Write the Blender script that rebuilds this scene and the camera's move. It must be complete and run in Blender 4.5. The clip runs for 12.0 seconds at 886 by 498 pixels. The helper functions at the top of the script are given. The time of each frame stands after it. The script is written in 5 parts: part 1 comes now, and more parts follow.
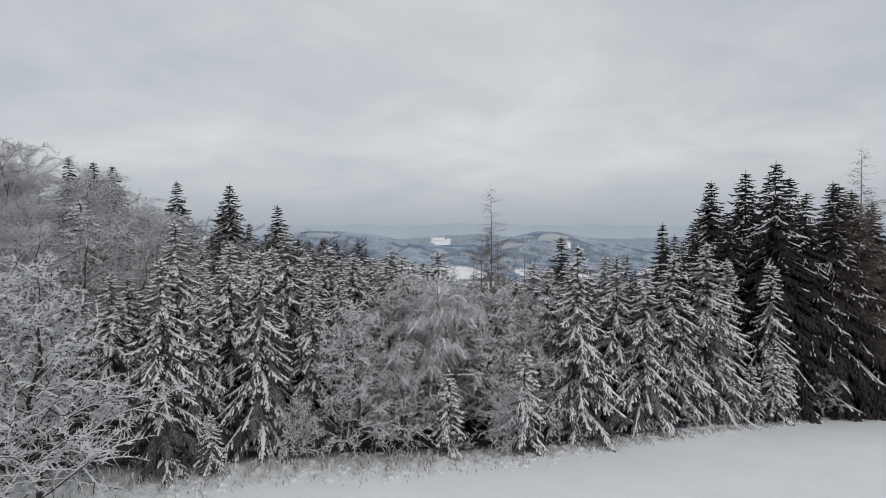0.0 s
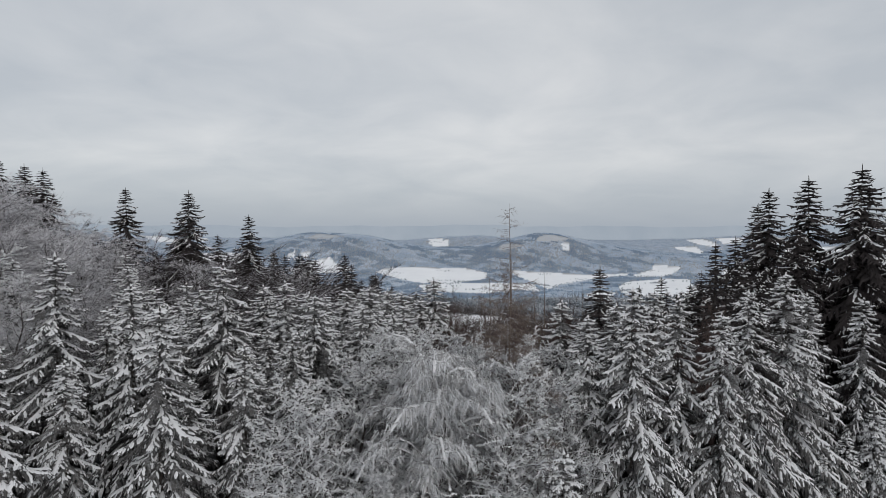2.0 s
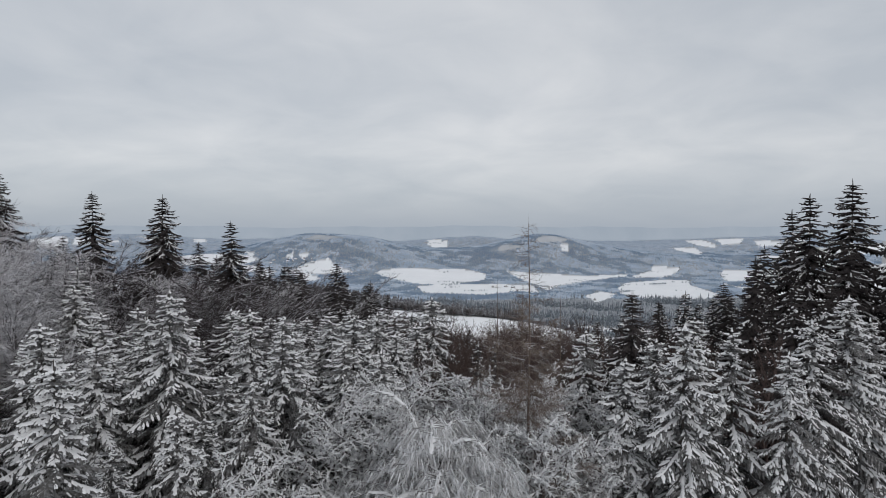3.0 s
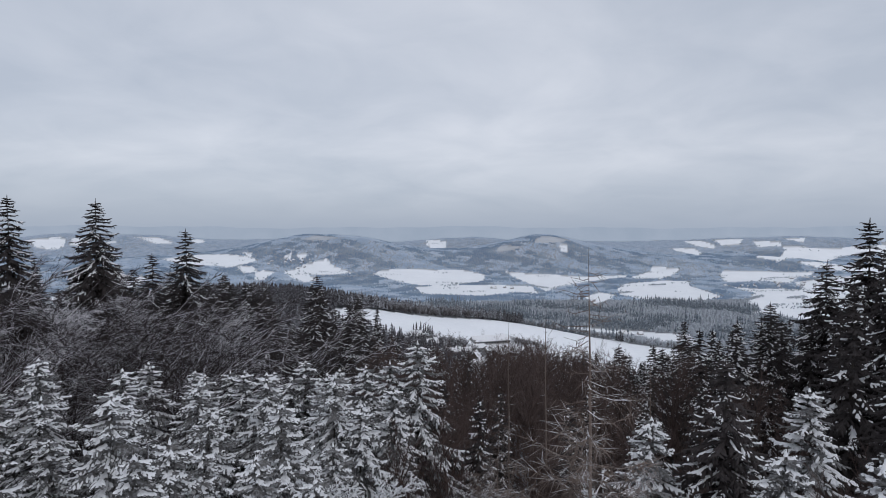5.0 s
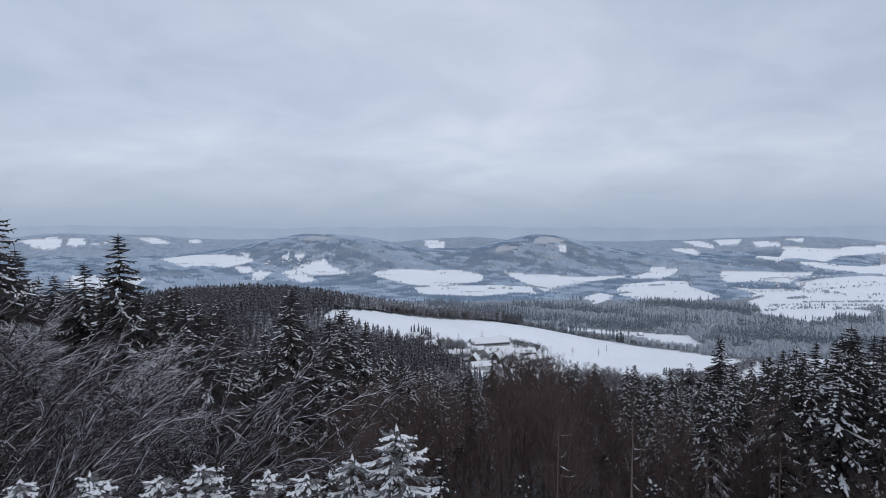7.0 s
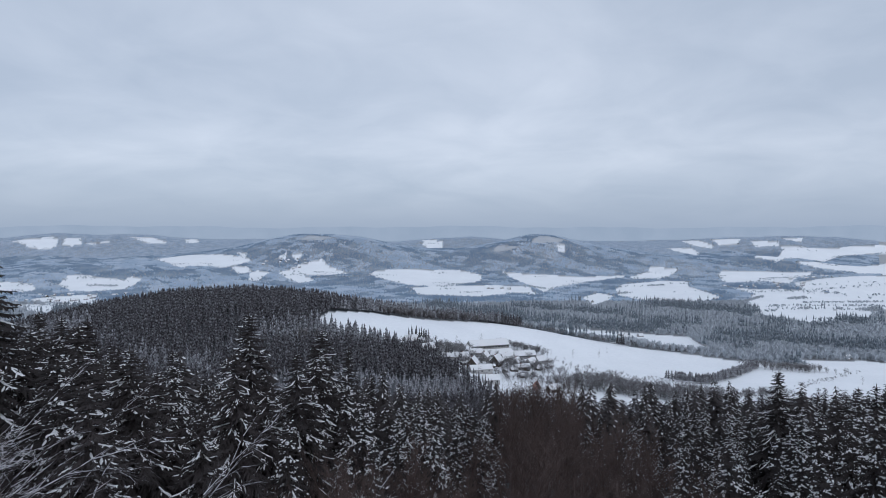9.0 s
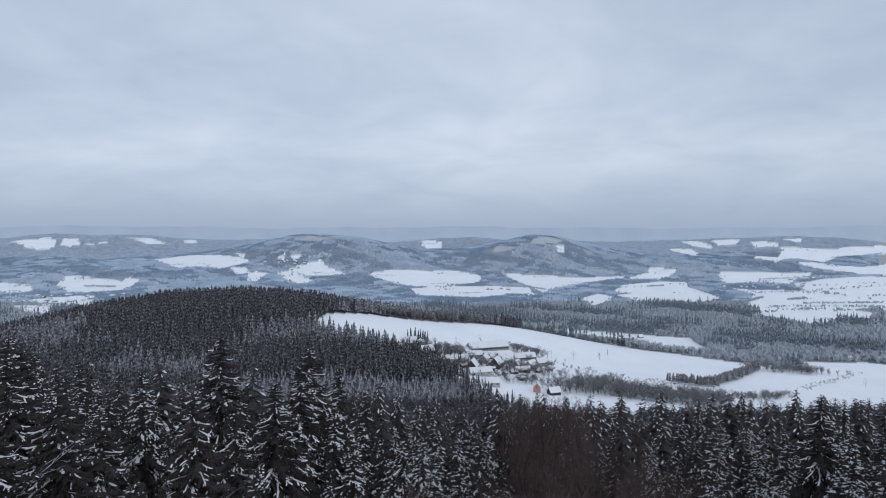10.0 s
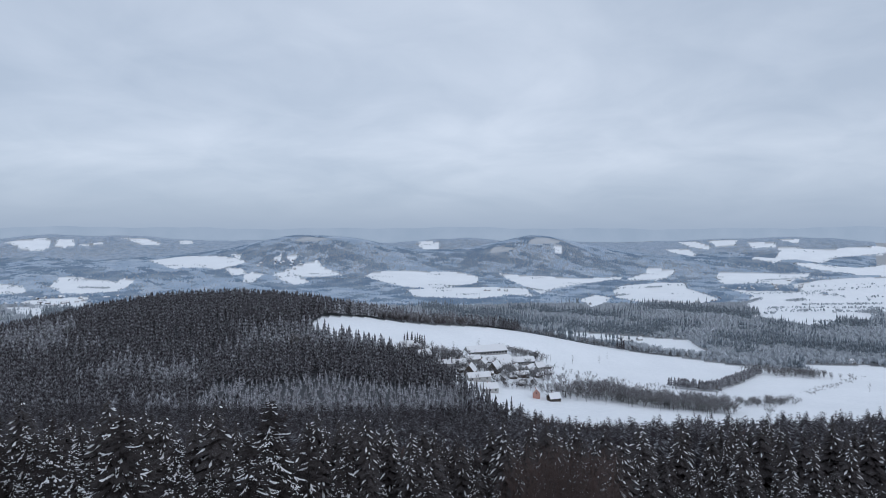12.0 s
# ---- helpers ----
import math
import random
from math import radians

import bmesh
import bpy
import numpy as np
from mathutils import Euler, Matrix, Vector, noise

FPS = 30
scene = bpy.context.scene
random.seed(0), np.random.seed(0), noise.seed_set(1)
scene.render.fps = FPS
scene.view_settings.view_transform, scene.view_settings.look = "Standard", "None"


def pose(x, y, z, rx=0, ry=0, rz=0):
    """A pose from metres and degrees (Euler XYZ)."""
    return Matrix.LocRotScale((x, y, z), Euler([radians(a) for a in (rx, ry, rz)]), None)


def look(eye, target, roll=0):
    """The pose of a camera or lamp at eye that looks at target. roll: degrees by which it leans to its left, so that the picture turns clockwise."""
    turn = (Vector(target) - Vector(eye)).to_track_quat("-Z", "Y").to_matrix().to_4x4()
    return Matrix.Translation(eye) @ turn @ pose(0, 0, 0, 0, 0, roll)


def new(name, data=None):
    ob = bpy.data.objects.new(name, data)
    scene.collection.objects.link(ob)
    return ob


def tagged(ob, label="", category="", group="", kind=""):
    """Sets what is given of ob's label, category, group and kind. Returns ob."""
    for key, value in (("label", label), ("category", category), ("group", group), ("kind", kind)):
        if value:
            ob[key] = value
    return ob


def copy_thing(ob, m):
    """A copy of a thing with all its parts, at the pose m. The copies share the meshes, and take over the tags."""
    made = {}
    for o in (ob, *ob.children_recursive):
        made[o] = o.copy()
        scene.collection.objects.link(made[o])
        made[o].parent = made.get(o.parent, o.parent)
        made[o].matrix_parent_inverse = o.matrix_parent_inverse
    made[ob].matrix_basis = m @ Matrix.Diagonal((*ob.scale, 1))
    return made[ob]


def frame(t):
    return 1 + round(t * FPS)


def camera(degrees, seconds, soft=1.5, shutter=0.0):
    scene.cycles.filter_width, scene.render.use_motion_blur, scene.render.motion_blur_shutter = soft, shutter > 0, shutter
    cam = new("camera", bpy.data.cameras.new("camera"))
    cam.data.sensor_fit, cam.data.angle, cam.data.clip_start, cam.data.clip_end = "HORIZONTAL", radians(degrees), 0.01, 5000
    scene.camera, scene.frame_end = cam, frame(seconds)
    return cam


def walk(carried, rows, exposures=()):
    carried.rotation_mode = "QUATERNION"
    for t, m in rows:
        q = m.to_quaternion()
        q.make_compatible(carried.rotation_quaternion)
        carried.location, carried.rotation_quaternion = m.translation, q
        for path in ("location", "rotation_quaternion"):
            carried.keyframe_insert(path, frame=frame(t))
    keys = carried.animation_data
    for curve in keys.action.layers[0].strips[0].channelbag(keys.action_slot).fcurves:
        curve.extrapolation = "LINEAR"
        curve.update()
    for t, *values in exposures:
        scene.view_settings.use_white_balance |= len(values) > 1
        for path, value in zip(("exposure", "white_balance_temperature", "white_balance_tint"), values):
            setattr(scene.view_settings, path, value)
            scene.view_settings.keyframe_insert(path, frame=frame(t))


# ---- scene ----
cam = camera(73.0, 12.0, soft=0.75)
PATH = [
    (0, pose(0.00, 0.00, 15.00, 87.86, 0, -0.00)),
    (0.5, pose(-0.03, 3.32, 15.38, 87.88, 0, -0.07)),
    (1, pose(-0.02, 6.74, 15.80, 87.94, 0, -0.14)),
    (1.5, pose(0.01, 10.20, 16.31, 87.93, 0, -0.17)),
    (2, pose(0.02, 13.69, 16.77, 87.96, 0, -0.19)),
    (2.5, pose(0.00, 17.15, 17.21, 87.99, 0, -0.25)),
    (3, pose(-0.01, 20.60, 17.63, 88.03, 0, -0.30)),
    (3.5, pose(0.00, 24.00, 18.07, 88.03, 0, -0.34)),
    (5.5, pose(0.70, 35.86, 18.67, 88.09, 0, -0.45)),
    (6, pose(0.72, 39.23, 18.57, 88.10, 0, -0.49)),
    (6.5, pose(0.76, 42.58, 18.70, 88.08, 0, -0.53)),
    (7, pose(0.75, 45.99, 18.99, 88.07, 0, -0.57)),
    (9, pose(0.92, 60.97, 20.12, 88.03, 0, -0.75)),
    (9.5, pose(0.85, 64.78, 20.46, 88.04, 0, -0.79)),
    (10, pose(0.82, 68.54, 20.80, 88.06, 0, -0.84)),
    (10.5, pose(0.88, 72.28, 21.28, 88.04, 0, -0.90)),
    (11, pose(0.92, 76.01, 21.71, 88.06, 0, -0.97)),
    (11.5, pose(0.95, 79.69, 22.15, 88.08, 0, -1.04)),
    (12, pose(1.01, 83.37, 22.55, 88.11, 0, -1.11)),
]
EXPOSURES = [(0.0, 0.0, 6550, 10), (3.5, 0.0, 6400, 11), (5.5, 0.0, 5950, 13), (7.2, 0.0, 5750, 12), (12.0, 0.03, 5680, 10)]
walk(cam, PATH, EXPOSURES)

# ---- overcast sky and a broad, faint sun ----
SUN_HEIGHT, SUN_TURN = radians(32), radians(150)
world = bpy.data.worlds.new("overcast_sky")
scene.world = world
world.use_nodes = True
wn, wl = world.node_tree.nodes, world.node_tree.links
wn.clear()
w_out, w_back = wn.new("ShaderNodeOutputWorld"), wn.new("ShaderNodeBackground")
w_sky = wn.new("ShaderNodeTexSky")
w_sky.sky_type, w_sky.sun_disc = "NISHITA", False
w_sky.sun_elevation, w_sky.sun_rotation = SUN_HEIGHT, SUN_TURN
w_dim = wn.new("ShaderNodeVectorMath")
w_dim.operation = "SCALE"
w_dim.inputs["Scale"].default_value = 0.1
wl.new(w_sky.outputs[0], w_dim.inputs[0])
w_co, w_sep = wn.new("ShaderNodeTexCoord"), wn.new("ShaderNodeSeparateXYZ")
wl.new(w_co.outputs["Generated"], w_sep.inputs[0])
w_lift = wn.new("ShaderNodeMath")
w_lift.operation = "ADD"
w_lift.inputs[1].default_value = 0.22
w_abs = wn.new("ShaderNodeMath")
w_abs.operation = "ABSOLUTE"
wl.new(w_sep.outputs["Z"], w_abs.inputs[0])
wl.new(w_abs.outputs[0], w_lift.inputs[0])
w_plane = wn.new("ShaderNodeVectorMath")
w_plane.operation = "DIVIDE"
wl.new(w_co.outputs["Generated"], w_plane.inputs[0])
wl.new(w_lift.outputs[0], w_plane.inputs[1])
w_sum = None
for size, offset, weight in ((0.75, 4.3, 0.62), (2.3, 9.1, 0.38)):
    w_map = wn.new("ShaderNodeMapping")
    w_map.inputs["Location"].default_value = (offset, 0.4, 1.7)
    wl.new(w_plane.outputs[0], w_map.inputs[0])
    w_noise = wn.new("ShaderNodeTexNoise")
    w_noise.inputs["Scale"].default_value, w_noise.inputs["Detail"].default_value = size, 7.0
    w_noise.inputs["Roughness"].default_value, w_noise.inputs["Distortion"].default_value = 0.5, 0.5
    wl.new(w_map.outputs[0], w_noise.inputs["Vector"])
    w_part = wn.new("ShaderNodeMath")
    w_part.operation = "MULTIPLY_ADD"
    w_part.inputs[1].default_value = weight
    wl.new(w_noise.outputs["Fac"], w_part.inputs[0])
    if w_sum is None:
        w_part.inputs[2].default_value = 0.0
    else:
        wl.new(w_sum, w_part.inputs[2])
    w_sum = w_part.outputs[0]
w_ramp = wn.new("ShaderNodeValToRGB")
w_ramp.color_ramp.elements[0].position, w_ramp.color_ramp.elements[0].color = 0.36, (0.50, 0.535, 0.575, 1)
w_ramp.color_ramp.elements[1].position, w_ramp.color_ramp.elements[1].color = 0.62, (0.69, 0.705, 0.72, 1)
wl.new(w_sum, w_ramp.inputs[0])
w_low = wn.new("ShaderNodeMapRange")
w_low.interpolation_type = "SMOOTHSTEP"
w_low.inputs["From Min"].default_value, w_low.inputs["From Max"].default_value = -0.02, 0.13
wl.new(w_sep.outputs["Z"], w_low.inputs["Value"])
w_hor = wn.new("ShaderNodeMix")
w_hor.data_type = "RGBA"
w_hor.inputs["A"].default_value = (0.37, 0.42, 0.485, 1)
wl.new(w_low.outputs[0], w_hor.inputs["Factor"])
wl.new(w_ramp.outputs[0], w_hor.inputs["B"])
w_mix = wn.new("ShaderNodeMix")
w_mix.data_type = "RGBA"
w_mix.inputs["Factor"].default_value = 0.93
wl.new(w_dim.outputs[0], w_mix.inputs["A"])
wl.new(w_hor.outputs["Result"], w_mix.inputs["B"])
wl.new(w_mix.outputs["Result"], w_back.inputs["Color"])
w_back.inputs["Strength"].default_value = 1.0
wl.new(w_back.outputs[0], w_out.inputs[0])

sun = new("sun", bpy.data.lights.new("sun", "SUN"))
sun.data.energy, sun.data.angle, sun.data.color = 0.6, radians(40), (1.0, 0.98, 0.95)
sun.matrix_world = look((0, 0, 0), (-math.sin(SUN_TURN) * math.cos(SUN_HEIGHT), -math.cos(SUN_TURN) * math.cos(SUN_HEIGHT), -math.sin(SUN_HEIGHT)))


# ---- materials ----
def blank(name, rough=0.8):
    mat = bpy.data.materials.new(name)
    mat.use_nodes = True
    nodes, links = mat.node_tree.nodes, mat.node_tree.links
    shader = nodes["Principled BSDF"]
    shader.inputs["Roughness"].default_value = rough
    shader.inputs["Specular IOR Level"].default_value = 0.25
    return mat, nodes, links, shader


def grain(nodes, links, scale, detail=4.0, rough=0.55, source=None):
    """Noise over the place in the world."""
    tex = nodes.new("ShaderNodeTexNoise")
    tex.inputs["Scale"].default_value, tex.inputs["Detail"].default_value, tex.inputs["Roughness"].default_value = scale, detail, rough
    if source is None:
        source = nodes.new("ShaderNodeNewGeometry").outputs["Position"]
    links.new(source, tex.inputs["Vector"])
    return tex.outputs["Fac"]


def span(nodes, links, value, low, high, to_low=0.0, to_high=1.0):
    node = nodes.new("ShaderNodeMapRange")
    for key, number in (("From Min", low), ("From Max", high), ("To Min", to_low), ("To Max", to_high)):
        node.inputs[key].default_value = number
    links.new(value, node.inputs["Value"])
    return node.outputs[0]


def blend(nodes, links, factor, a, b):
    node = nodes.new("ShaderNodeMix")
    node.data_type = "RGBA"
    for key, value in (("Factor", factor), ("A", a), ("B", b)):
        if isinstance(value, (tuple, float)):
            node.inputs[key].default_value = (*value, 1) if isinstance(value, tuple) else value
        else:
            links.new(value, node.inputs[key])
    return node.outputs["Result"]


def bump(nodes, links, shader, height, strength, distance):
    node = nodes.new("ShaderNodeBump")
    node.inputs["Strength"].default_value, node.inputs["Distance"].default_value = strength, distance
    links.new(height, node.inputs["Height"])
    links.new(node.outputs[0], shader.inputs["Normal"])


def sums(nodes, links, kind, a, b):
    node = nodes.new("ShaderNodeMath")
    node.operation = kind
    for n, value in enumerate((a, b)):
        if isinstance(value, float):
            node.inputs[n].default_value = value
        else:
            links.new(value, node.inputs[n])
    return node.outputs[0]


def plain(name, colour, rough=0.8, grain_size=3.0, contrast=0.25):
    mat, nodes, links, shader = blank(name, rough)
    dark = tuple(c * (1 - contrast) for c in colour)
    pale = tuple(min(1, c * (1 + contrast)) for c in colour)
    fac = span(nodes, links, grain(nodes, links, grain_size), 0.3, 0.7)
    links.new(blend(nodes, links, fac, dark, pale), shader.inputs["Base Color"])
    return mat


def snow_material(name, colour=(0.80, 0.825, 0.86), relief=0.6):
    mat, nodes, links, shader = blank(name, 0.65)
    fine, wide = grain(nodes, links, 9.0), grain(nodes, links, 0.7)
    tone = blend(nodes, links, span(nodes, links, wide, 0.3, 0.7), tuple(c * 0.93 for c in colour), colour)
    links.new(tone, shader.inputs["Base Color"])
    bump(nodes, links, shader, fine, relief, 0.05)
    return mat


def snowed(name, dark, pale, snow=(0.78, 0.80, 0.835), low=0.35, high=0.75, patch=5.0, patch_low=0.35, patch_high=0.6, island=False, cover=1.0):
    """Leaf, twig or bark, with snow on what faces up, broken into patches."""
    mat, nodes, links, shader = blank(name, 0.85)
    geo = nodes.new("ShaderNodeNewGeometry")
    axes = nodes.new("ShaderNodeSeparateXYZ")
    links.new(geo.outputs["Normal"], axes.inputs[0])
    noise_fac = grain(nodes, links, patch)
    up = span(nodes, links, axes.outputs["Z"], low, high)
    patchy = span(nodes, links, noise_fac, patch_low, patch_high)
    if island:
        tone = geo.outputs["Random Per Island"]
    else:
        tone = nodes.new("ShaderNodeObjectInfo").outputs["Random"]
    tone = sums(nodes, links, "MULTIPLY", sums(nodes, links, "ADD", tone, grain(nodes, links, patch * 2.3)), 0.5)
    base = blend(nodes, links, tone, dark, pale)
    cover_fac = sums(nodes, links, "MULTIPLY", sums(nodes, links, "MULTIPLY", up, patchy), cover)
    links.new(blend(nodes, links, cover_fac, base, snow), shader.inputs["Base Color"])
    return mat


SNOW = snow_material("snow_on_branches", (0.80, 0.798, 0.81))
SNOW_THIN = plain("thin_snow_on_stems", (0.50, 0.485, 0.515), contrast=0.3)
HOAR = plain("hoarfrost_on_twigs", (0.68, 0.665, 0.69), contrast=0.25)
BROWN_DARK = snowed("dark_brown_stems", (0.02, 0.0155, 0.016), (0.06, 0.047, 0.047), low=0.5, high=0.95, patch=2.2, patch_low=0.5, patch_high=0.7, cover=0.6)
NEEDLES = snowed("spruce_needles", (0.042, 0.040, 0.039), (0.17, 0.163, 0.158), low=0.25, high=1.0, patch=9.0, patch_low=0.45, patch_high=0.75, cover=0.55)
NEEDLES_DARK = snowed("dark_spruce_needles", (0.020, 0.0168, 0.0168), (0.056, 0.047, 0.046), low=0.7, high=1.0, patch=6.0, patch_low=0.55, patch_high=0.8, cover=0.4)
WOOD_BLACK = snowed("nearly_black_spruce_wood", (0.015, 0.0125, 0.0145), (0.046, 0.038, 0.043), low=0.1, high=0.9, patch=0.5, patch_low=0.5, patch_high=0.7, island=True, cover=0.24)
BARK = snowed("rough_bark", (0.035, 0.03, 0.027), (0.09, 0.078, 0.068), low=0.55, high=0.9, patch=12.0)
FROST_PALE = snowed("pale_frosted_hanging_twigs", (0.42, 0.40, 0.39), (0.68, 0.665, 0.66), low=-0.2, high=0.3, patch=1.6, patch_low=0.3, patch_high=0.6, cover=0.7)
BROWN = snowed("brown_bare_twigs", (0.054, 0.038, 0.034), (0.126, 0.090, 0.080), low=0.45, high=0.9, patch=2.5, patch_low=0.52, patch_high=0.7, cover=0.3)
BROWN_SNOWY = snowed("snowy_brown_twigs", (0.025, 0.02, 0.019), (0.07, 0.056, 0.052), low=0.3, high=0.8, patch=2.2, patch_low=0.42, patch_high=0.64)
WOOD_DARK = snowed("dense_spruce_wood", (0.016, 0.0135, 0.016), (0.05, 0.042, 0.048), low=0.1, high=0.9, patch=0.4, patch_low=0.42, patch_high=0.72, island=True, cover=0.42)
WOOD_DUSTED = snowed("dusted_spruce_wood", (0.016, 0.013, 0.015), (0.048, 0.040, 0.045), low=0.25, high=0.8, patch=0.55, patch_low=0.5, patch_high=0.66, island=True, cover=0.36)
WOOD_WHITE = snowed("snowy_spruce_wood", (0.03, 0.027, 0.033), (0.095, 0.088, 0.10), low=0.0, high=0.8, patch=0.3, patch_low=0.36, patch_high=0.66, island=True, cover=0.55)
WOOD_YOUNG = snowed("young_snowy_spruces", (0.05, 0.046, 0.055), (0.15, 0.14, 0.155), low=-0.1, high=0.7, patch=0.4, patch_low=0.35, patch_high=0.65, island=True, cover=0.5)
# Ridge wood: distance haze painted over the frost as pale blue.
WOOD_RIDGE = snowed("hazed_frosted_ridge_wood", (0.275, 0.355, 0.466), (0.370, 0.460, 0.583), low=0.1, high=0.9, patch=0.03, island=True, cover=0.4)
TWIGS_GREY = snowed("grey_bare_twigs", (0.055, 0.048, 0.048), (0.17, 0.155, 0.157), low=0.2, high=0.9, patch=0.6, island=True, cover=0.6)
# Far hill woods carry distance haze in their blue-grey base colours.
WOOD_FAR = snowed("hazed_frosted_spruce_wood", (0.176, 0.245, 0.339), (0.247, 0.330, 0.440), low=-1.2, high=-0.8, patch=0.010, patch_low=0.45, patch_high=0.66, island=True, cover=0.25)
WOOD_GREY = snowed("hazed_frosted_broadleaf_wood", (0.361, 0.450, 0.567), (0.456, 0.550, 0.673), low=-1.2, high=-0.8, patch=0.012, patch_low=0.45, patch_high=0.62, island=True, cover=0.35)
# Valley woods: frost, with distance haze mixed into paler, bluer tones.
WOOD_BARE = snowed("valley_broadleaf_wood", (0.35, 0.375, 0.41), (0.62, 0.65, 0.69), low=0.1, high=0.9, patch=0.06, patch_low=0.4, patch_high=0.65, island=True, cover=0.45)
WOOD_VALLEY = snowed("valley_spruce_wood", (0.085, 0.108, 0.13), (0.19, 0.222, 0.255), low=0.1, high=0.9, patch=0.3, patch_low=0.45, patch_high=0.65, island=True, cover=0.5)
LARCH = snowed("larch_twigs", (0.085, 0.064, 0.053), (0.20, 0.155, 0.13), low=0.35, high=0.85, patch=2.5, patch_low=0.45, patch_high=0.65)
GRASS = snowed("dry_frosted_grass", (0.24, 0.215, 0.18), (0.60, 0.58, 0.55), low=-0.2, high=0.5, patch=3.0, island=True)
WALL_PALE = plain("pale_render", (0.40, 0.39, 0.38))
WALL_GREY = plain("grey_render", (0.30, 0.29, 0.28))
WALL_DARK = plain("dark_boards", (0.075, 0.06, 0.05))
WALL_PINK = plain("salmon_render", (0.42, 0.235, 0.195))
GLASS_DARK = plain("dark_window_glass", (0.03, 0.033, 0.037), rough=0.15)
BRICK_RED = plain("chimney_brick", (0.30, 0.13, 0.09))


def ground_material():
    mat, nodes, links, shader = blank("snowfield", 0.7)
    cover = nodes.new("ShaderNodeAttribute")
    cover.attribute_name = "woods"
    fine, wide, broad = grain(nodes, links, 2.4), grain(nodes, links, 0.21), grain(nodes, links, 0.012)
    white = blend(nodes, links, span(nodes, links, sums(nodes, links, "ADD", wide, broad), 0.7, 1.3), (0.81, 0.825, 0.85), (0.90, 0.91, 0.93))
    # Dark floor: litter with tree shade painted in, cooled for distance haze.
    shaded_litter = blend(nodes, links, span(nodes, links, fine, 0.35, 0.65), (0.03, 0.029, 0.030), (0.12, 0.13, 0.145))
    links.new(blend(nodes, links, cover.outputs["Fac"], white, shaded_litter), shader.inputs["Base Color"])
    bump(nodes, links, shader, fine, 0.5, 0.12)
    return mat


GROUND = ground_material()


# Distance haze painted as a blue-grey glow; no lamp stands there.
def mist_glow_material():
    mat, nodes, links, shader = blank("glowing_misty_distance", 1.0)
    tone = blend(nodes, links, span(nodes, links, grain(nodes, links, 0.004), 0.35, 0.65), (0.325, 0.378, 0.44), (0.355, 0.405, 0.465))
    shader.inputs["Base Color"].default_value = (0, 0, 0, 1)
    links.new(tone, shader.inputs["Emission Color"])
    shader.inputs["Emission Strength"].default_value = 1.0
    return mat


MIST_GLOW = mist_glow_material()

# ---- the lie of the land ----
PROFILE_Y = (-400, 0, 40, 60, 85, 120, 160, 260, 360, 450, 560, 700, 900, 1200, 1600, 2600, 3000, 3600, 4100, 4500, 5000, 5600)
PROFILE_Z = (8, 1, -0.3, -3, -9, -16, -25, -58, -92, -114, -140, -168, -196, -224, -238, -236, -224, -195, -165, -125, -75, -40)
HILLS = (  # x, y, rise, half width, half depth
    (-85, 95, 22, 48, 55), (-300, 980, 118, 420, 260), (420, 1180, 14, 220, 160), (130, 1100, 30, 190, 110), (-840, 3700, 140, 560, 420),
    (-300, 3500, 86, 560, 380), (560, 3500, 112, 330, 380), (900, 3600, 88, 520, 400),
    (1900, 2500, 62, 700, 260), (1700, 3300, 70, 500, 260), (-1500, 2900, 70, 500, 380), (2500, 4350, 90, 1000, 380), (-2500, 4450, 100, 1100, 380), (150, 4500, 75, 500, 260))


def smooth_profile(y):
    """Height along the middle line, the knots rounded off."""
    w = 6 + 0.08 * np.abs(y)
    return sum(np.interp(y + k * w, PROFILE_Y, PROFILE_Z) for k in (-1, -0.5, 0, 0.5, 1)) / 5


def ground_z(x, y):
    x, y = np.asarray(x, float), np.asarray(y, float)
    z = smooth_profile(y)
    for hx, hy, rise, sx, sy in HILLS:
        z = z + rise * np.exp(-(((x - hx) / sx) ** 2) - ((y - hy) / sy) ** 2)
    z = z - 0.045 * np.clip(x - 8, 0, 60) * np.exp(-((y - 55) / 60) ** 2)
    far = np.clip((np.abs(y) - 900) / 2500, 0, 1)
    z = z + far * (5 * np.sin(x / 310 + 1.3 * np.sin(y / 420)) + 5 * np.sin(x / 130 + y / 190))
    rough = np.clip((y - 2700) / 500, 0, 1)
    z = z + rough * (7 * np.abs(np.sin(x / 170 + 0.9 * np.sin(y / 260))) + 4 * np.abs(np.sin(x / 83 + y / 140 + 0.7 * np.sin(x / 210))) - 6)
    z = z + 0.07 * np.sin(x / 2.3 + 0.8 * np.sin(y / 3.1)) + 0.1 * np.sin(y / 4.7 + x / 6.3)
    return z


# ---- fields: where the woods stop ----
FIELDS = []


def field(*corners):
    FIELDS.append(np.array(corners, float))


field((-160, 860), (-150, 915), (-95, 965), (-50, 985), (70, 1060), (225, 1110), (300, 1105), (420, 1085), (495, 1045), (600, 1010), (640, 1090), (760, 1100), (800, 1040), (620, 760), (440, 580), (320, 490), (220, 452), (150, 455), (95, 480), (62, 560), (42, 660), (30, 720), (8, 775), (-40, 810), (-80, 840), (-120, 835))
field((190, 1648), (336, 1600), (480, 1500), (590, 1430), (505, 1125), (410, 1118), (370, 1240), (280, 1420))
# fields of the valley and the far hills
field((-2960, 4280), (-2860, 4320), (-2720, 4360), (-2640, 4290), (-2550, 4130), (-2570, 4060), (-2710, 4110))
field((-2540, 4160), (-2630, 4350), (-2520, 4360), (-2420, 4200), (-2460, 4150))
field((-2420, 4220), (-2290, 4310), (-2270, 4260), (-2360, 4200))
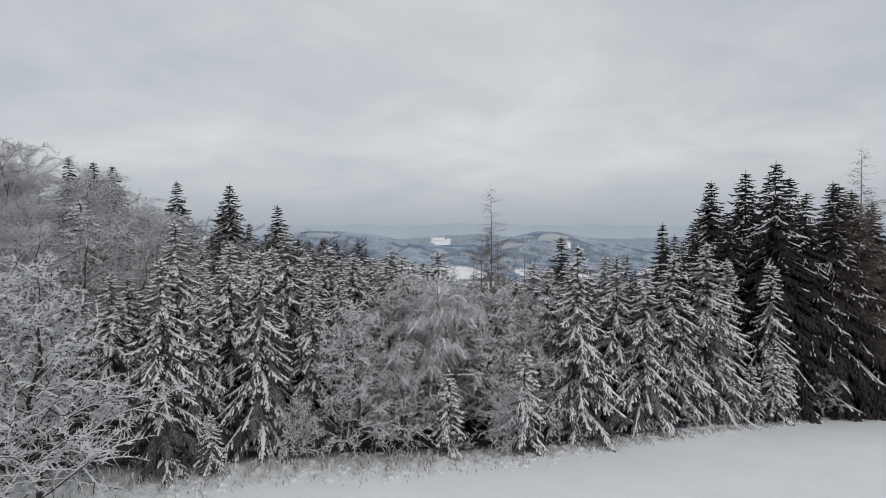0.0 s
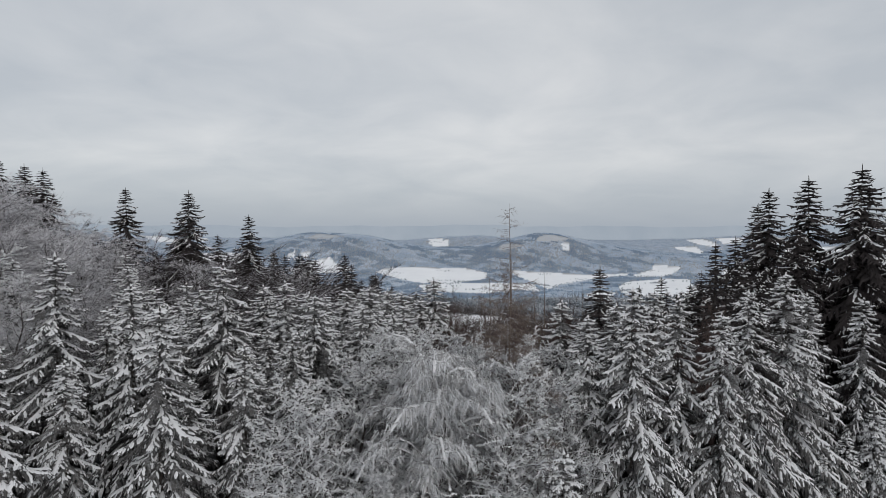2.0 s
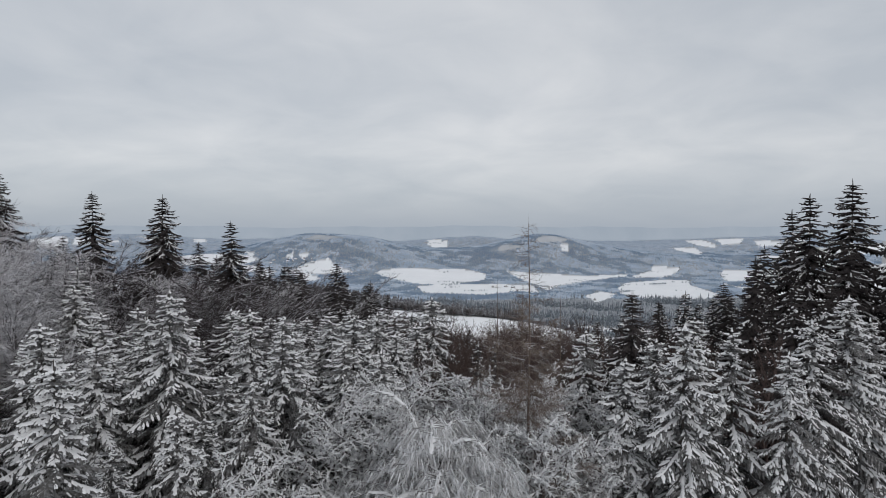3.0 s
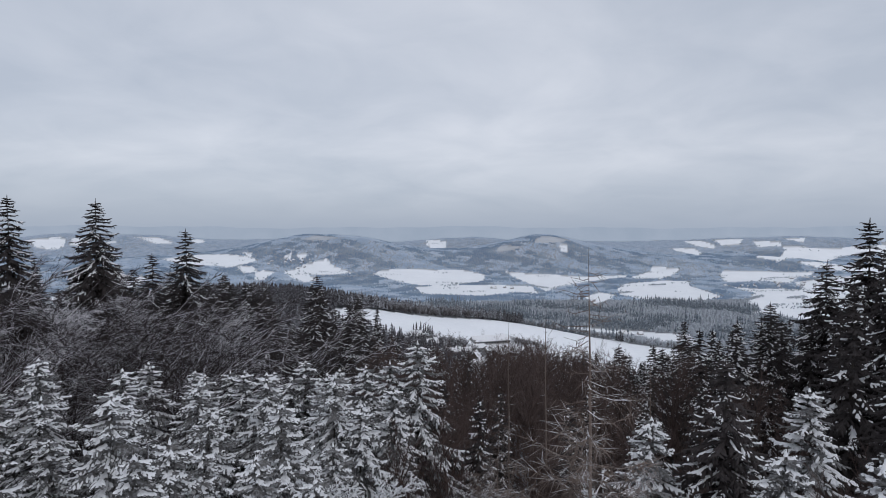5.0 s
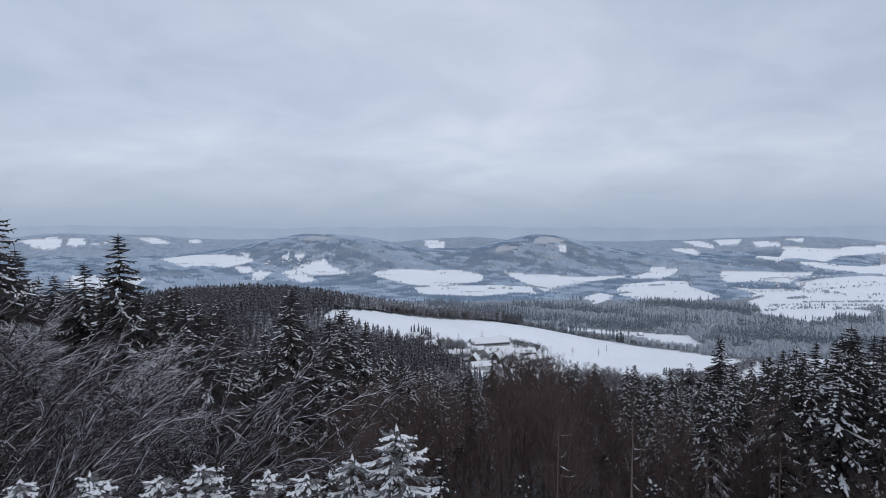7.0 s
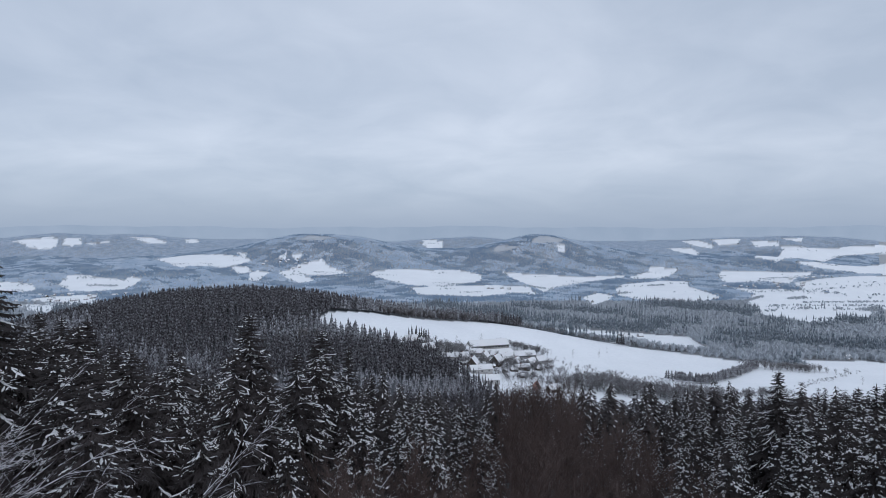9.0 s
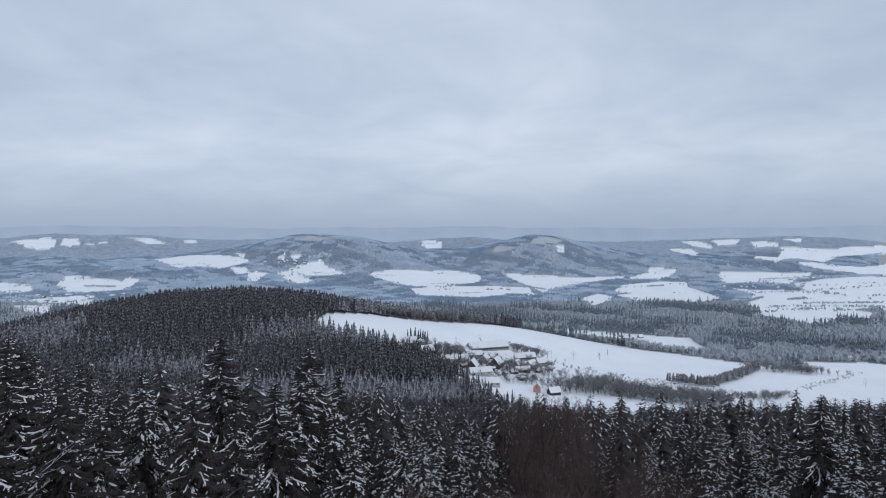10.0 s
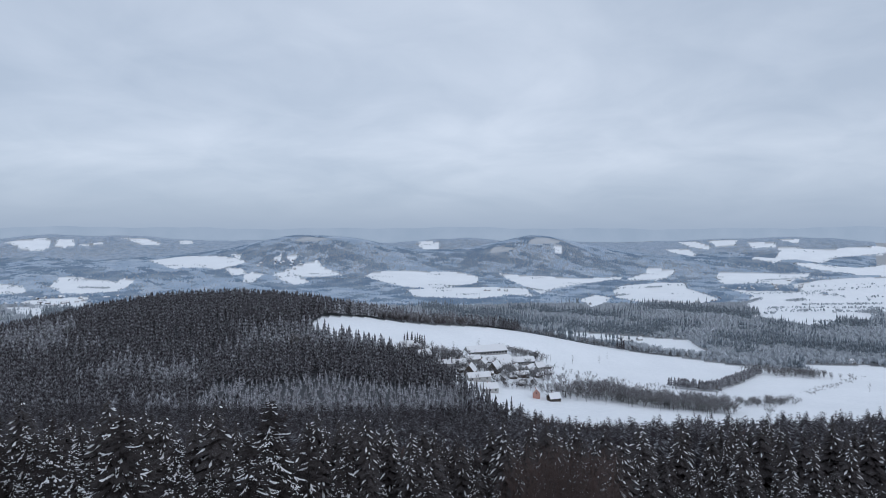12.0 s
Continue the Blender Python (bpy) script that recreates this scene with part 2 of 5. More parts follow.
field((-2230, 4410), (-2070, 4460), (-1880, 4300), (-1880, 4250), (-1980, 4250), (-2180, 4380))
field((-1850, 4500), (-1780, 4580), (-1680, 4350), (-1760, 4310))
field((-1720, 3740), (-1600, 3710), (-1160, 3420), (-970, 3270), (-1060, 3040), (-1110, 3070), (-1200, 3000), (-1200, 2940), (-1270, 2980))
field((-1040, 3110), (-970, 3150), (-890, 3010), (-940, 2930))
field((-900, 2960), (-890, 3060), (-820, 3040), (-800, 2770), (-840, 2770))
field((-780, 3000), (-710, 3150), (-600, 3250), (-550, 3150), (-420, 3020), (-530, 2970), (-640, 2980))
field((-780, 3060), (-710, 3070), (-560, 2880), (-610, 2780), (-710, 2900))
field((-1520, 2490), (-1580, 2650), (-1530, 2660), (-1430, 2630), (-1320, 2610), (-1320, 2680), (-1260, 2660), (-1220, 2440), (-1290, 2370), (-1390, 2360))
field((-1960, 2690), (-1650, 2530), (-1540, 2390), (-1570, 2360), (-1770, 2420))
field((-1440, 2200), (-1400, 2260), (-1260, 2310), (-1120, 2030), (-1140, 1960), (-1220, 1970))
field((-1400, 2060), (-1370, 2090), (-1220, 2010), (-1120, 1810), (-1220, 1870))
field((-1120, 3440), (-1050, 3430), (-1020, 3280))
field((-850, 3260), (-810, 3350), (-790, 3230))
field((-780, 3300), (-720, 3330), (-720, 3200))
field((-330, 2980), (-280, 3050), (50, 3110), (140, 3100), (230, 3000), (210, 2800), (40, 2600), (-90, 2660), (-190, 2790))
field((-110, 2620), (40, 2640), (270, 2690), (410, 2640), (390, 2320), (300, 2380), (180, 2270), (70, 2320), (-60, 2380))
field((330, 3020), (460, 2950), (720, 2900), (940, 3000), (900, 2910), (640, 2700), (530, 2610), (430, 2410), (410, 2700))
field((940, 2950), (1090, 3100), (1130, 3180), (1240, 3120), (1240, 3080), (1080, 2920), (940, 2880))
field((730, 2470), (810, 2640), (1060, 2870), (1200, 2860), (1040, 2490), (1040, 2210), (950, 2120), (790, 2060), (740, 2140), (690, 2290))
field((540, 2260), (640, 2410), (680, 2320), (590, 2100), (510, 1970))
field((1380, 2960), (1440, 3040), (1890, 3030), (1430, 2440), (1380, 2550), (1270, 2650))
field((1450, 2460), (1610, 2510), (1920, 2480), (1650, 2140), (1540, 2170), (1470, 2290), (1390, 2270))
field((1170, 2460), (1230, 2380), (1380, 2340), (1500, 2250), (1690, 2190), (1500, 1950), (1300, 1900), (1190, 1940), (1080, 1910), (990, 1860), (1020, 1950), (1030, 2020), (1180, 2260))
field((940, 1840), (1100, 1930), (1230, 1920), (1370, 1880), (1220, 1720), (1130, 1720), (1020, 1610), (980, 1660))
field((1720, 3270), (2310, 4000), (3300, 4210), (3150, 4030), (2590, 3850), (1970, 3290), (1800, 3180))
field((1880, 3170), (2050, 3260), (2870, 3670), (1910, 2470), (2100, 3020), (1960, 3080))
field((1620, 4240), (1780, 4200), (1760, 4010), (1680, 3880), (1630, 4030))
field((1840, 4600), (1930, 4450), (1940, 4180), (1880, 4120), (1810, 4230))
field((2210, 4350), (2090, 4160), (1970, 4180), (1990, 4410))
field((2220, 4260), (2390, 4190), (2320, 4070), (2170, 4090))
field((2450, 4310), (2660, 4350), (2530, 4160))
field((2330, 4090), (2480, 4080), (2520, 3970), (2290, 3960))
field((670, 3350), (720, 3380), (700, 3260), (660, 3250))
field((-110, 4560), (10, 4520), (20, 4360), (-80, 4350))
field((-110, 4390), (60, 4440), (40, 3610), (-60, 4260))
# young, frosted growth on the far hills
CLEARINGS = [np.array(c, float) for c in (
    ((310, 3350), (360, 3410), (430, 3350), (470, 3310), (410, 3300), (350, 3310)),
    ((530, 3380), (600, 3500), (770, 3470), (680, 3380), (590, 3360)),
    ((-790, 3510), (-740, 3620), (-550, 3510), (-660, 3480)),
)]
# the meadow that the flight starts from
EDGE_X = (-90, -40, -14, -5, 4.5, 19, 38, 60, 120)
EDGE_Y = (20, 27, 35.0, 37.5, 39.5, 47.5, 61, 78, 120)


def in_field(x, y):
    x, y = np.asarray(x, float), np.asarray(y, float)
    return (y < np.interp(x, EDGE_X, EDGE_Y)) | inside_of(x, y, FIELDS)


def inside_of(x, y, shapes):
    """Whether each place lies in one of the shapes."""
    inside = np.zeros(np.shape(x), bool)
    for corners in shapes:
        hit = np.zeros(np.shape(x), bool)
        for (ax, ay), (bx, by) in zip(corners, np.roll(corners, -1, 0)):
            if ay != by:
                hit ^= ((ay > y) != (by > y)) & (x < (bx - ax) * (y - ay) / (by - ay) + ax)
        inside |= hit
    return inside


def patchy(x, y, size):
    """A smooth value of about -1 to 1 that changes over a length of size."""
    u, v = x / size, y / size
    return (np.sin(u * 2.1 + 1.7 * np.sin(v * 1.3)) + np.sin(v * 2.7 + 1.4 * np.sin(u * 1.9 + 0.6)) + np.sin((u + v) * 1.15 + 2.0)) / 2.4


def ground_sheet():
    ys = np.concatenate([np.linspace(-400, -20, 16), np.arange(-10, 130, 1.2), 130 * (4950 / 130) ** np.linspace(0, 1, 250)])
    us = np.linspace(-1, 1, 761)
    half = np.maximum(130, 0.84 * np.abs(ys) + 90)
    x, y = us[None] * half[:, None], ys[:, None] + 0 * us[None]
    z = ground_z(x, y)
    rows, cols = x.shape
    verts = np.stack([x, y, z], -1).reshape(-1, 3)
    first = (np.arange(rows - 1)[:, None] * cols + np.arange(cols - 1)[None]).ravel()
    faces = np.stack([first, first + 1, first + cols + 1, first + cols], 1)
    mesh = bpy.data.meshes.new("ground")
    mesh.vertices.add(len(verts))
    mesh.vertices.foreach_set("co", verts.ravel())
    mesh.loops.add(faces.size)
    mesh.loops.foreach_set("vertex_index", faces.ravel())
    mesh.polygons.add(len(faces))
    mesh.polygons.foreach_set("loop_start", np.arange(len(faces)) * 4)
    mesh.update(calc_edges=True)
    mesh.polygons.foreach_set("use_smooth", np.ones(len(faces), bool))
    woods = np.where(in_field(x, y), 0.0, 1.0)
    # The painted shade starts just behind the meadow's edge.
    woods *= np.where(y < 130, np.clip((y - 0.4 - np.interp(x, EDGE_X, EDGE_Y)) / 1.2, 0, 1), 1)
    # Floor paled beyond 1000 m, as haze over the far woods.
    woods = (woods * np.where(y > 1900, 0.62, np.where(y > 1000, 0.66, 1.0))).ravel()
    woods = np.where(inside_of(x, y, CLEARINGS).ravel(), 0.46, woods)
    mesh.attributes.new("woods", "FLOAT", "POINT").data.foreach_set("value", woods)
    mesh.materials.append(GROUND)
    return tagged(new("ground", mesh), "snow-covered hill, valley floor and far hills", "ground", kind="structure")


ground_sheet()


# ---- mesh building ----
class Geo:
    def __init__(self):
        self.verts, self.faces = [], []

    def fan(self, points, *faces):
        start = len(self.verts)
        self.verts.extend(points)
        self.faces.extend(tuple(start + k for k in face) for face in faces)

    def tube(self, path, radii, sides):
        """A tube along a path; a radius of zero at the end makes a point."""
        start = len(self.verts)
        for n, (p, r) in enumerate(zip(path, radii)):
            ahead = path[min(n + 1, len(path) - 1)] - path[max(n - 1, 0)]
            side = ahead.cross(Vector((0.31, 0.2, 0.93)) if abs(ahead.z) < 0.8 * ahead.length else Vector((1, 0.1, 0))).normalized()
            other = ahead.cross(side).normalized()
            if r <= 0:
                self.verts.append(p)
                break
            for k in range(sides):
                a = 2 * math.pi * k / sides
                self.verts.append(p + r * (math.cos(a) * side + math.sin(a) * other))
        rings = len(path) - (1 if radii[-1] <= 0 else 0)
        for n in range(rings - 1):
            for k in range(sides):
                a, b = start + n * sides + k, start + n * sides + (k + 1) % sides
                self.faces.append((a, b, b + sides, a + sides))
        if radii[-1] <= 0:
            tip = start + rings * sides
            for k in range(sides):
                self.faces.append((start + (rings - 1) * sides + k, start + (rings - 1) * sides + (k + 1) % sides, tip))

    def clump(self, rng, middle, along, across, long, wide, high):
        """A lump of snow: an uneven low pyramid."""
        a, b = along * long * 0.5, across * wide
        sink = Vector((0, 0, -0.35 * wide))
        jig = [rng.uniform(0.7, 1.3) for _ in range(4)]
        self.fan([middle - a * jig[0], middle + b * jig[1] + sink + a * rng.uniform(-0.4, 0.4), middle + a * jig[2], middle - b * jig[3] + sink + a * rng.uniform(-0.4, 0.4), middle + Vector((0, 0, high * rng.uniform(0.7, 1.3))) + a * rng.uniform(-0.3, 0.3)],
                 (0, 4, 1), (1, 4, 2), (2, 4, 3), (3, 4, 0))

    def spike(self, base, tip, r):
        """A three-sided twig."""
        way = (tip - base)
        side = way.cross(Vector((0.13, 0.27, 0.95)))
        side = side.normalized() * r if side.length > 1e-6 else Vector((r, 0, 0))
        up = side.cross(way).normalized() * r
        self.fan([base + up, base - 0.5 * up + 0.87 * side, base - 0.5 * up - 0.87 * side, tip], (0, 1, 3), (1, 2, 3), (2, 0, 3))

    def box(self, x0, y0, z0, x1, y1, z1):
        self.fan([Vector(p) for p in ((x0, y0, z0), (x1, y0, z0), (x1, y1, z0), (x0, y1, z0), (x0, y0, z1), (x1, y0, z1), (x1, y1, z1), (x0, y1, z1))],
                 (0, 3, 2, 1), (4, 5, 6, 7), (0, 1, 5, 4), (1, 2, 6, 5), (2, 3, 7, 6), (3, 0, 4, 7))

    def mesh(self, name, material, smooth=False):
        data = bpy.data.meshes.new(name)
        data.from_pydata(self.verts, [], self.faces)
        if smooth:
            data.polygons.foreach_set("use_smooth", np.ones(len(self.faces), bool))
        data.materials.append(material)
        return data


def part(name, geo, material, parent, label=""):
    ob = new(name, geo.mesh(name, material, name == "snow"))
    ob.parent = parent
    return tagged(ob, label)


# ---- trees ----
DOWN = Vector((0, 0, -1))


def along(path, s):
    """The place at the share s of a path."""
    n = min(int(s * (len(path) - 1)), len(path) - 2)
    return path[n].lerp(path[n + 1], s * (len(path) - 1) - n)


def fold(geo, path, widths, across, drop):
    """A leaf folded along its middle, the sides hanging by drop times their width."""
    start = len(geo.verts)
    for p, w in zip(path, widths):
        geo.verts.extend((p - across * w + DOWN * drop * w, p, p + across * w + DOWN * drop * w))
    for n in range(len(path) - 1):
        a = start + 3 * n
        geo.faces.extend(((a, a + 1, a + 4, a + 3), (a + 1, a + 2, a + 5, a + 4)))


def lobe_of_snow(geo, rng, path, widths, across, high):
    """A long soft heap of snow on a branch, rounded off at its end."""
    start = len(geo.verts)
    for p, w in zip(path, widths):
        l, r = w * rng.uniform(0.7, 1.25), w * rng.uniform(0.7, 1.25)
        geo.verts.extend((p - across * l + DOWN * 0.55 * l, p - DOWN * high * rng.uniform(0.7, 1.3) + across * rng.uniform(-0.3, 0.3) * w, p + across * r + DOWN * 0.55 * r))
    for n in range(len(path) - 1):
        a = start + 3 * n
        geo.faces.extend(((a, a + 1, a + 4, a + 3), (a + 1, a + 2, a + 5, a + 4)))
    nose = len(geo.verts)
    end = path[-1] + (path[-1] - path[-2]).normalized() * widths[-1] * 0.8 + DOWN * 0.4 * widths[-1]
    geo.verts.append(end)
    geo.faces.extend(((nose - 3, nose - 2, nose), (nose - 2, nose - 1, nose)))


def spruce_parts(rng, height, reach, step, per_whorl, gap, low=0.05, snow=0.85, cover=0.8, fat=1.0, taper=0.55, droop=0.0, pad=1.0, fringe=1.0, ridge=0.7):
    """Trunk, needles and snow of a spruce: whorls of sagging boughs with upturned tips, each with side branches that hang and carry heaps of snow."""
    trunk, needles, white = Geo(), Geo(), Geo()
    bend = [Vector((rng.uniform(-0.1, 0.1), rng.uniform(-0.1, 0.1), height * k / 6 - (0.5 if k == 0 else 0))) for k in range(7)]
    bend[0].x = bend[0].y = 0
    trunk.tube(bend, [0.011 * height * (1 - k / 6) + 0.012 for k in range(7)], 7)
    h = low * height
    while h < 0.985 * height:
        up = h / height
        turn = rng.uniform(0, 6.28)
        count = per_whorl if up < 0.9 else 5
        for b in range(count):
            a = turn + 6.28 * b / count + rng.uniform(-0.5, 0.5)
            out, side = Vector((math.cos(a), math.sin(a), 0)), Vector((-math.sin(a), math.cos(a), 0))
            length = reach * (1 - up) ** taper * rng.uniform(0.62, 1.12) + 0.12
            lift = 0.22 * up ** 4 - 0.14 - droop * (1 - up) + rng.uniform(-0.14, 0.14)
            sag, sway = 0.66 - 0.4 * up + rng.uniform(-0.1, 0.1), rng.uniform(-0.16, 0.16)
            root = Vector((0, 0, h + rng.uniform(-0.5, 0.5) * step * (1.1 - up)))
            n = max(2, math.ceil(length / gap))
            spine = []
            for k in range(n + 1):
                s = k / n
                spine.append(root + out * length * s * (1 - 0.13 * s) + side * sway * length * s * s - DOWN * length * (lift * s - sag * s * s + 0.22 * s ** 4))
            loaded = rng.random() < snow * min(1.0, 0.42 + 1.7 * up)
            fold(needles, spine, [fat * (0.10 - 0.06 * k / n) for k in range(n + 1)], side, 0.8)
            for k in range(n):
                s = (k + 1) / n
                curtain = fringe * (0.14 + 0.14 * length * (1 - 0.5 * s)) * (1.2 - 0.75 * up)
                needles.fan([spine[k], spine[k + 1], spine[k].lerp(spine[k + 1], rng.uniform(0.2, 0.9)) + DOWN * curtain * rng.uniform(0.5, 1.3) + side * rng.uniform(-0.08, 0.08)], (0, 1, 2))
                for hand in (-1, 1):
                    t = min(1.0, max(0.08, s + rng.uniform(-0.5, 0.4) / n))
                    base = along(spine, t)
                    ahead = (spine[k + 1] - spine[k]).normalized()
                    long = (0.1 * fat + 0.26 * length * (1.04 - t) ** 0.6 * min(1.0, 0.3 + 1.7 * t)) * rng.uniform(0.6, 1.3)
                    long = min(long, 0.75 * fat)
                    angle = rng.uniform(0.5, 1.05) if t < 0.93 else rng.uniform(0.1, 0.5)
                    way = ahead * math.cos(angle) + side * hand * math.sin(angle)
                    hang = rng.uniform(0.35, 1.25) * (1.15 - 0.8 * up)
                    mid = base + way * long * 0.55 + DOWN * 0.14 * hang * long
                    tip = base + way * long * (1 - 0.2 * hang) + DOWN * 0.8 * hang * long
                    across = Vector((-way.y, way.x, 0)).normalized()
                    w = fat * (0.03 + 0.055 * min(long, 1.0)) * rng.uniform(0.8, 1.2)
                    fold(needles, (base, mid, tip), (0.7 * w, w, 0.25 * w), across, 0.9)
                    deep = fringe * (0.08 + 0.45 * long) * (1.15 - 0.75 * up)
                    for f, g in ((0.2, 0.6), (0.6, 0.98)):
                        p, q = along((base, mid, tip), f), along((base, mid, tip), g)
                        needles.fan([p, q, p.lerp(q, rng.uniform(0.3, 0.9)) + DOWN * deep * rng.uniform(0.5, 1.15) + across * rng.uniform(-0.3, 0.3) * w], (0, 1, 2))
                    if loaded and rng.random() < cover:
                        f0 = rng.uniform(0.0, 0.45)
                        f1 = min(1.0, f0 + rng.uniform(0.35, 0.75))
                        steps = [along((base, mid, tip), f0 + (f1 - f0) * j / 2) for j in range(3)]
                        ww = pad * w * rng.uniform(0.6, 1.2)
                        lobe_of_snow(white, rng, steps, (0.7 * ww, 1.05 * ww, 0.6 * ww), across, 0.3 * ww + 0.015)
            if loaded:
                s = 0.12 + rng.uniform(0, 0.2)
                while s < 0.93:
                    f1 = min(1.0, s + rng.uniform(0.15, 0.5))
                    if rng.random() < ridge:
                        ww = pad * fat * (0.045 + 0.022 * min(length, 2.6)) * rng.uniform(0.7, 1.25) * (1.15 - 0.45 * s)
                        lobe_of_snow(white, rng, [along(spine, s + (f1 - s) * j / 2) for j in range(3)], (0.6 * ww, ww, 0.7 * ww), side, 0.4 * ww + 0.02)
                    s = f1 + 0.02
        h += min(step * (1.2 - 0.7 * up), 0.085 * height * (1 - up) + 0.17) * rng.uniform(0.8, 1.2)
    needles.spike(Vector((0, 0, 0.96 * height)), Vector((0, 0, height)), 0.06 * fat)
    if snow > 0.6:
        white.clump(rng, Vector((0, 0, 0.985 * height)), Vector((1, 0, 0)), Vector((0, 1, 0)), 0.16 * fat, 0.08 * fat, 0.2 * fat)
    return trunk, needles, white


def spruce(name, label, seed, height, reach, needle_material, group, **shape):
    rng = random.Random(seed)
    trunk, needles, white = spruce_parts(rng, height, reach, **shape)
    tree = tagged(new(name), label, "spruce tree", group)
    part("trunk", trunk, BARK, tree, "grey-brown straight trunk")
    tagged(part("foliage", needles, needle_material, tree, "dark green hanging needle foliage"), kind="stuff")
    tagged(part("snow", white, SNOW, tree, "white snow lying along the foliage"), kind="stuff")
    tree["tall"] = height
    return tree


def grow(wood, white, rng, base, way, length, radius, level, plan, weep, coat):
    """A limb and all that grows on it: dark wood below, snow lying along its upper side."""
    steps = (6, 3, 2)[min(level, 2)]
    path, p, w = [base], base.copy(), way.normalized()
    for k in range(steps):
        p = p + w * (length / steps)
        path.append(p.copy())
        w = (w + Vector((rng.uniform(-0.2, 0.2), rng.uniform(-0.2, 0.2), rng.uniform(-0.12, 0.12) - weep * (k + 1) / steps))).normalized()
    wood.tube(path, [radius * (1 - 0.75 * k / steps) for k in range(steps)] + [0], 4 if level == 0 else 3)
    if coat > 0:
        lift = Vector((0, 0, 0.7 * radius + 0.4 * coat))
        white.tube([q + lift * (1 - 0.6 * k / steps) for k, q in enumerate(path)], [(0.45 * radius + coat) * (1 - 0.4 * k / steps) for k in range(steps)] + [0], 3)
    count, share, spread = plan[level]
    flat = Vector((way.y, -way.x, 0))
    flat = flat.normalized() if flat.length > 0.01 else Vector((1, 0, 0))
    for k in range(count):
        s = 0.14 + 0.86 * (k + rng.random()) / count
        start = along(path, s)
        m = min(int(s * steps), steps - 1)
        ahead = (path[m + 1] - path[m]).normalized()
        hand = 1 if k % 2 else -1
        turn = (flat * hand * rng.uniform(0.2, 0.8) + Vector((rng.gauss(0, 0.6), rng.gauss(0, 0.6), rng.gauss(0.1, 0.55)))).normalized()
        out = (ahead * (1 - spread) + turn * spread).normalized()
        long = length * share * (1.2 - 0.65 * s) * rng.uniform(0.55, 1.25)
        if level + 1 < len(plan):
            grow(wood, white, rng, start, out, long, radius * 0.45 * (1.1 - 0.5 * s), level + 1, plan, weep, coat)
        else:
            (white if coat > 0 and rng.random() < 0.8 else wood).spike(start, start + out * long + DOWN * 0.4 * weep * long, max(1.25 * coat, 0.009))


def bare_tree(name, label, seed, height, limbs, limb_share, rise, plan, weep, bark, snow_mat, group, lean=0.0, from_height=0.2, category="bare tree", coat=0.016, stem=0.012, limb=0.0042):
    rng = random.Random(seed)
    wood, white = Geo(), Geo()
    path = [Vector((0, 0, -0.4))]
    for k in range(1, 7):
        path.append(Vector((rng.uniform(-0.12, 0.12) * k + lean * k * k * 0.06, rng.uniform(-0.12, 0.12) * k, height * 0.9 * k / 6)))
    wood.tube(path, [stem * height * (1 - 0.88 * k / 6) + 0.01 for k in range(6)] + [0], 6)
    for k in range(limbs):
        s = from_height + (1 - from_height) * (k + rng.random()) / limbs
        start = along(path, s)
        a = 2.4 * k + rng.uniform(-0.5, 0.5)
        way = Vector((math.cos(a) + 0.5 * lean, math.sin(a), rise * rng.uniform(0.7, 1.3) + 0.35 * s))
        long = height * limb_share * (1.15 - 0.75 * s) * rng.uniform(0.75, 1.2)
        grow(wood, white, rng, start, way, long, limb * height * (1.15 - 0.7 * s), 0, plan, weep, coat)
    tree = tagged(new(name), label, category, group)
    tagged(part("branch_crown", wood, bark, tree, "trunk, limbs and bare twigs"), kind="stuff")
    if coat > 0:
        tagged(part("snow", white, snow_mat, tree, "white snow lying along limbs and twigs"), kind="stuff")
    tree["tall"] = height
    return tree


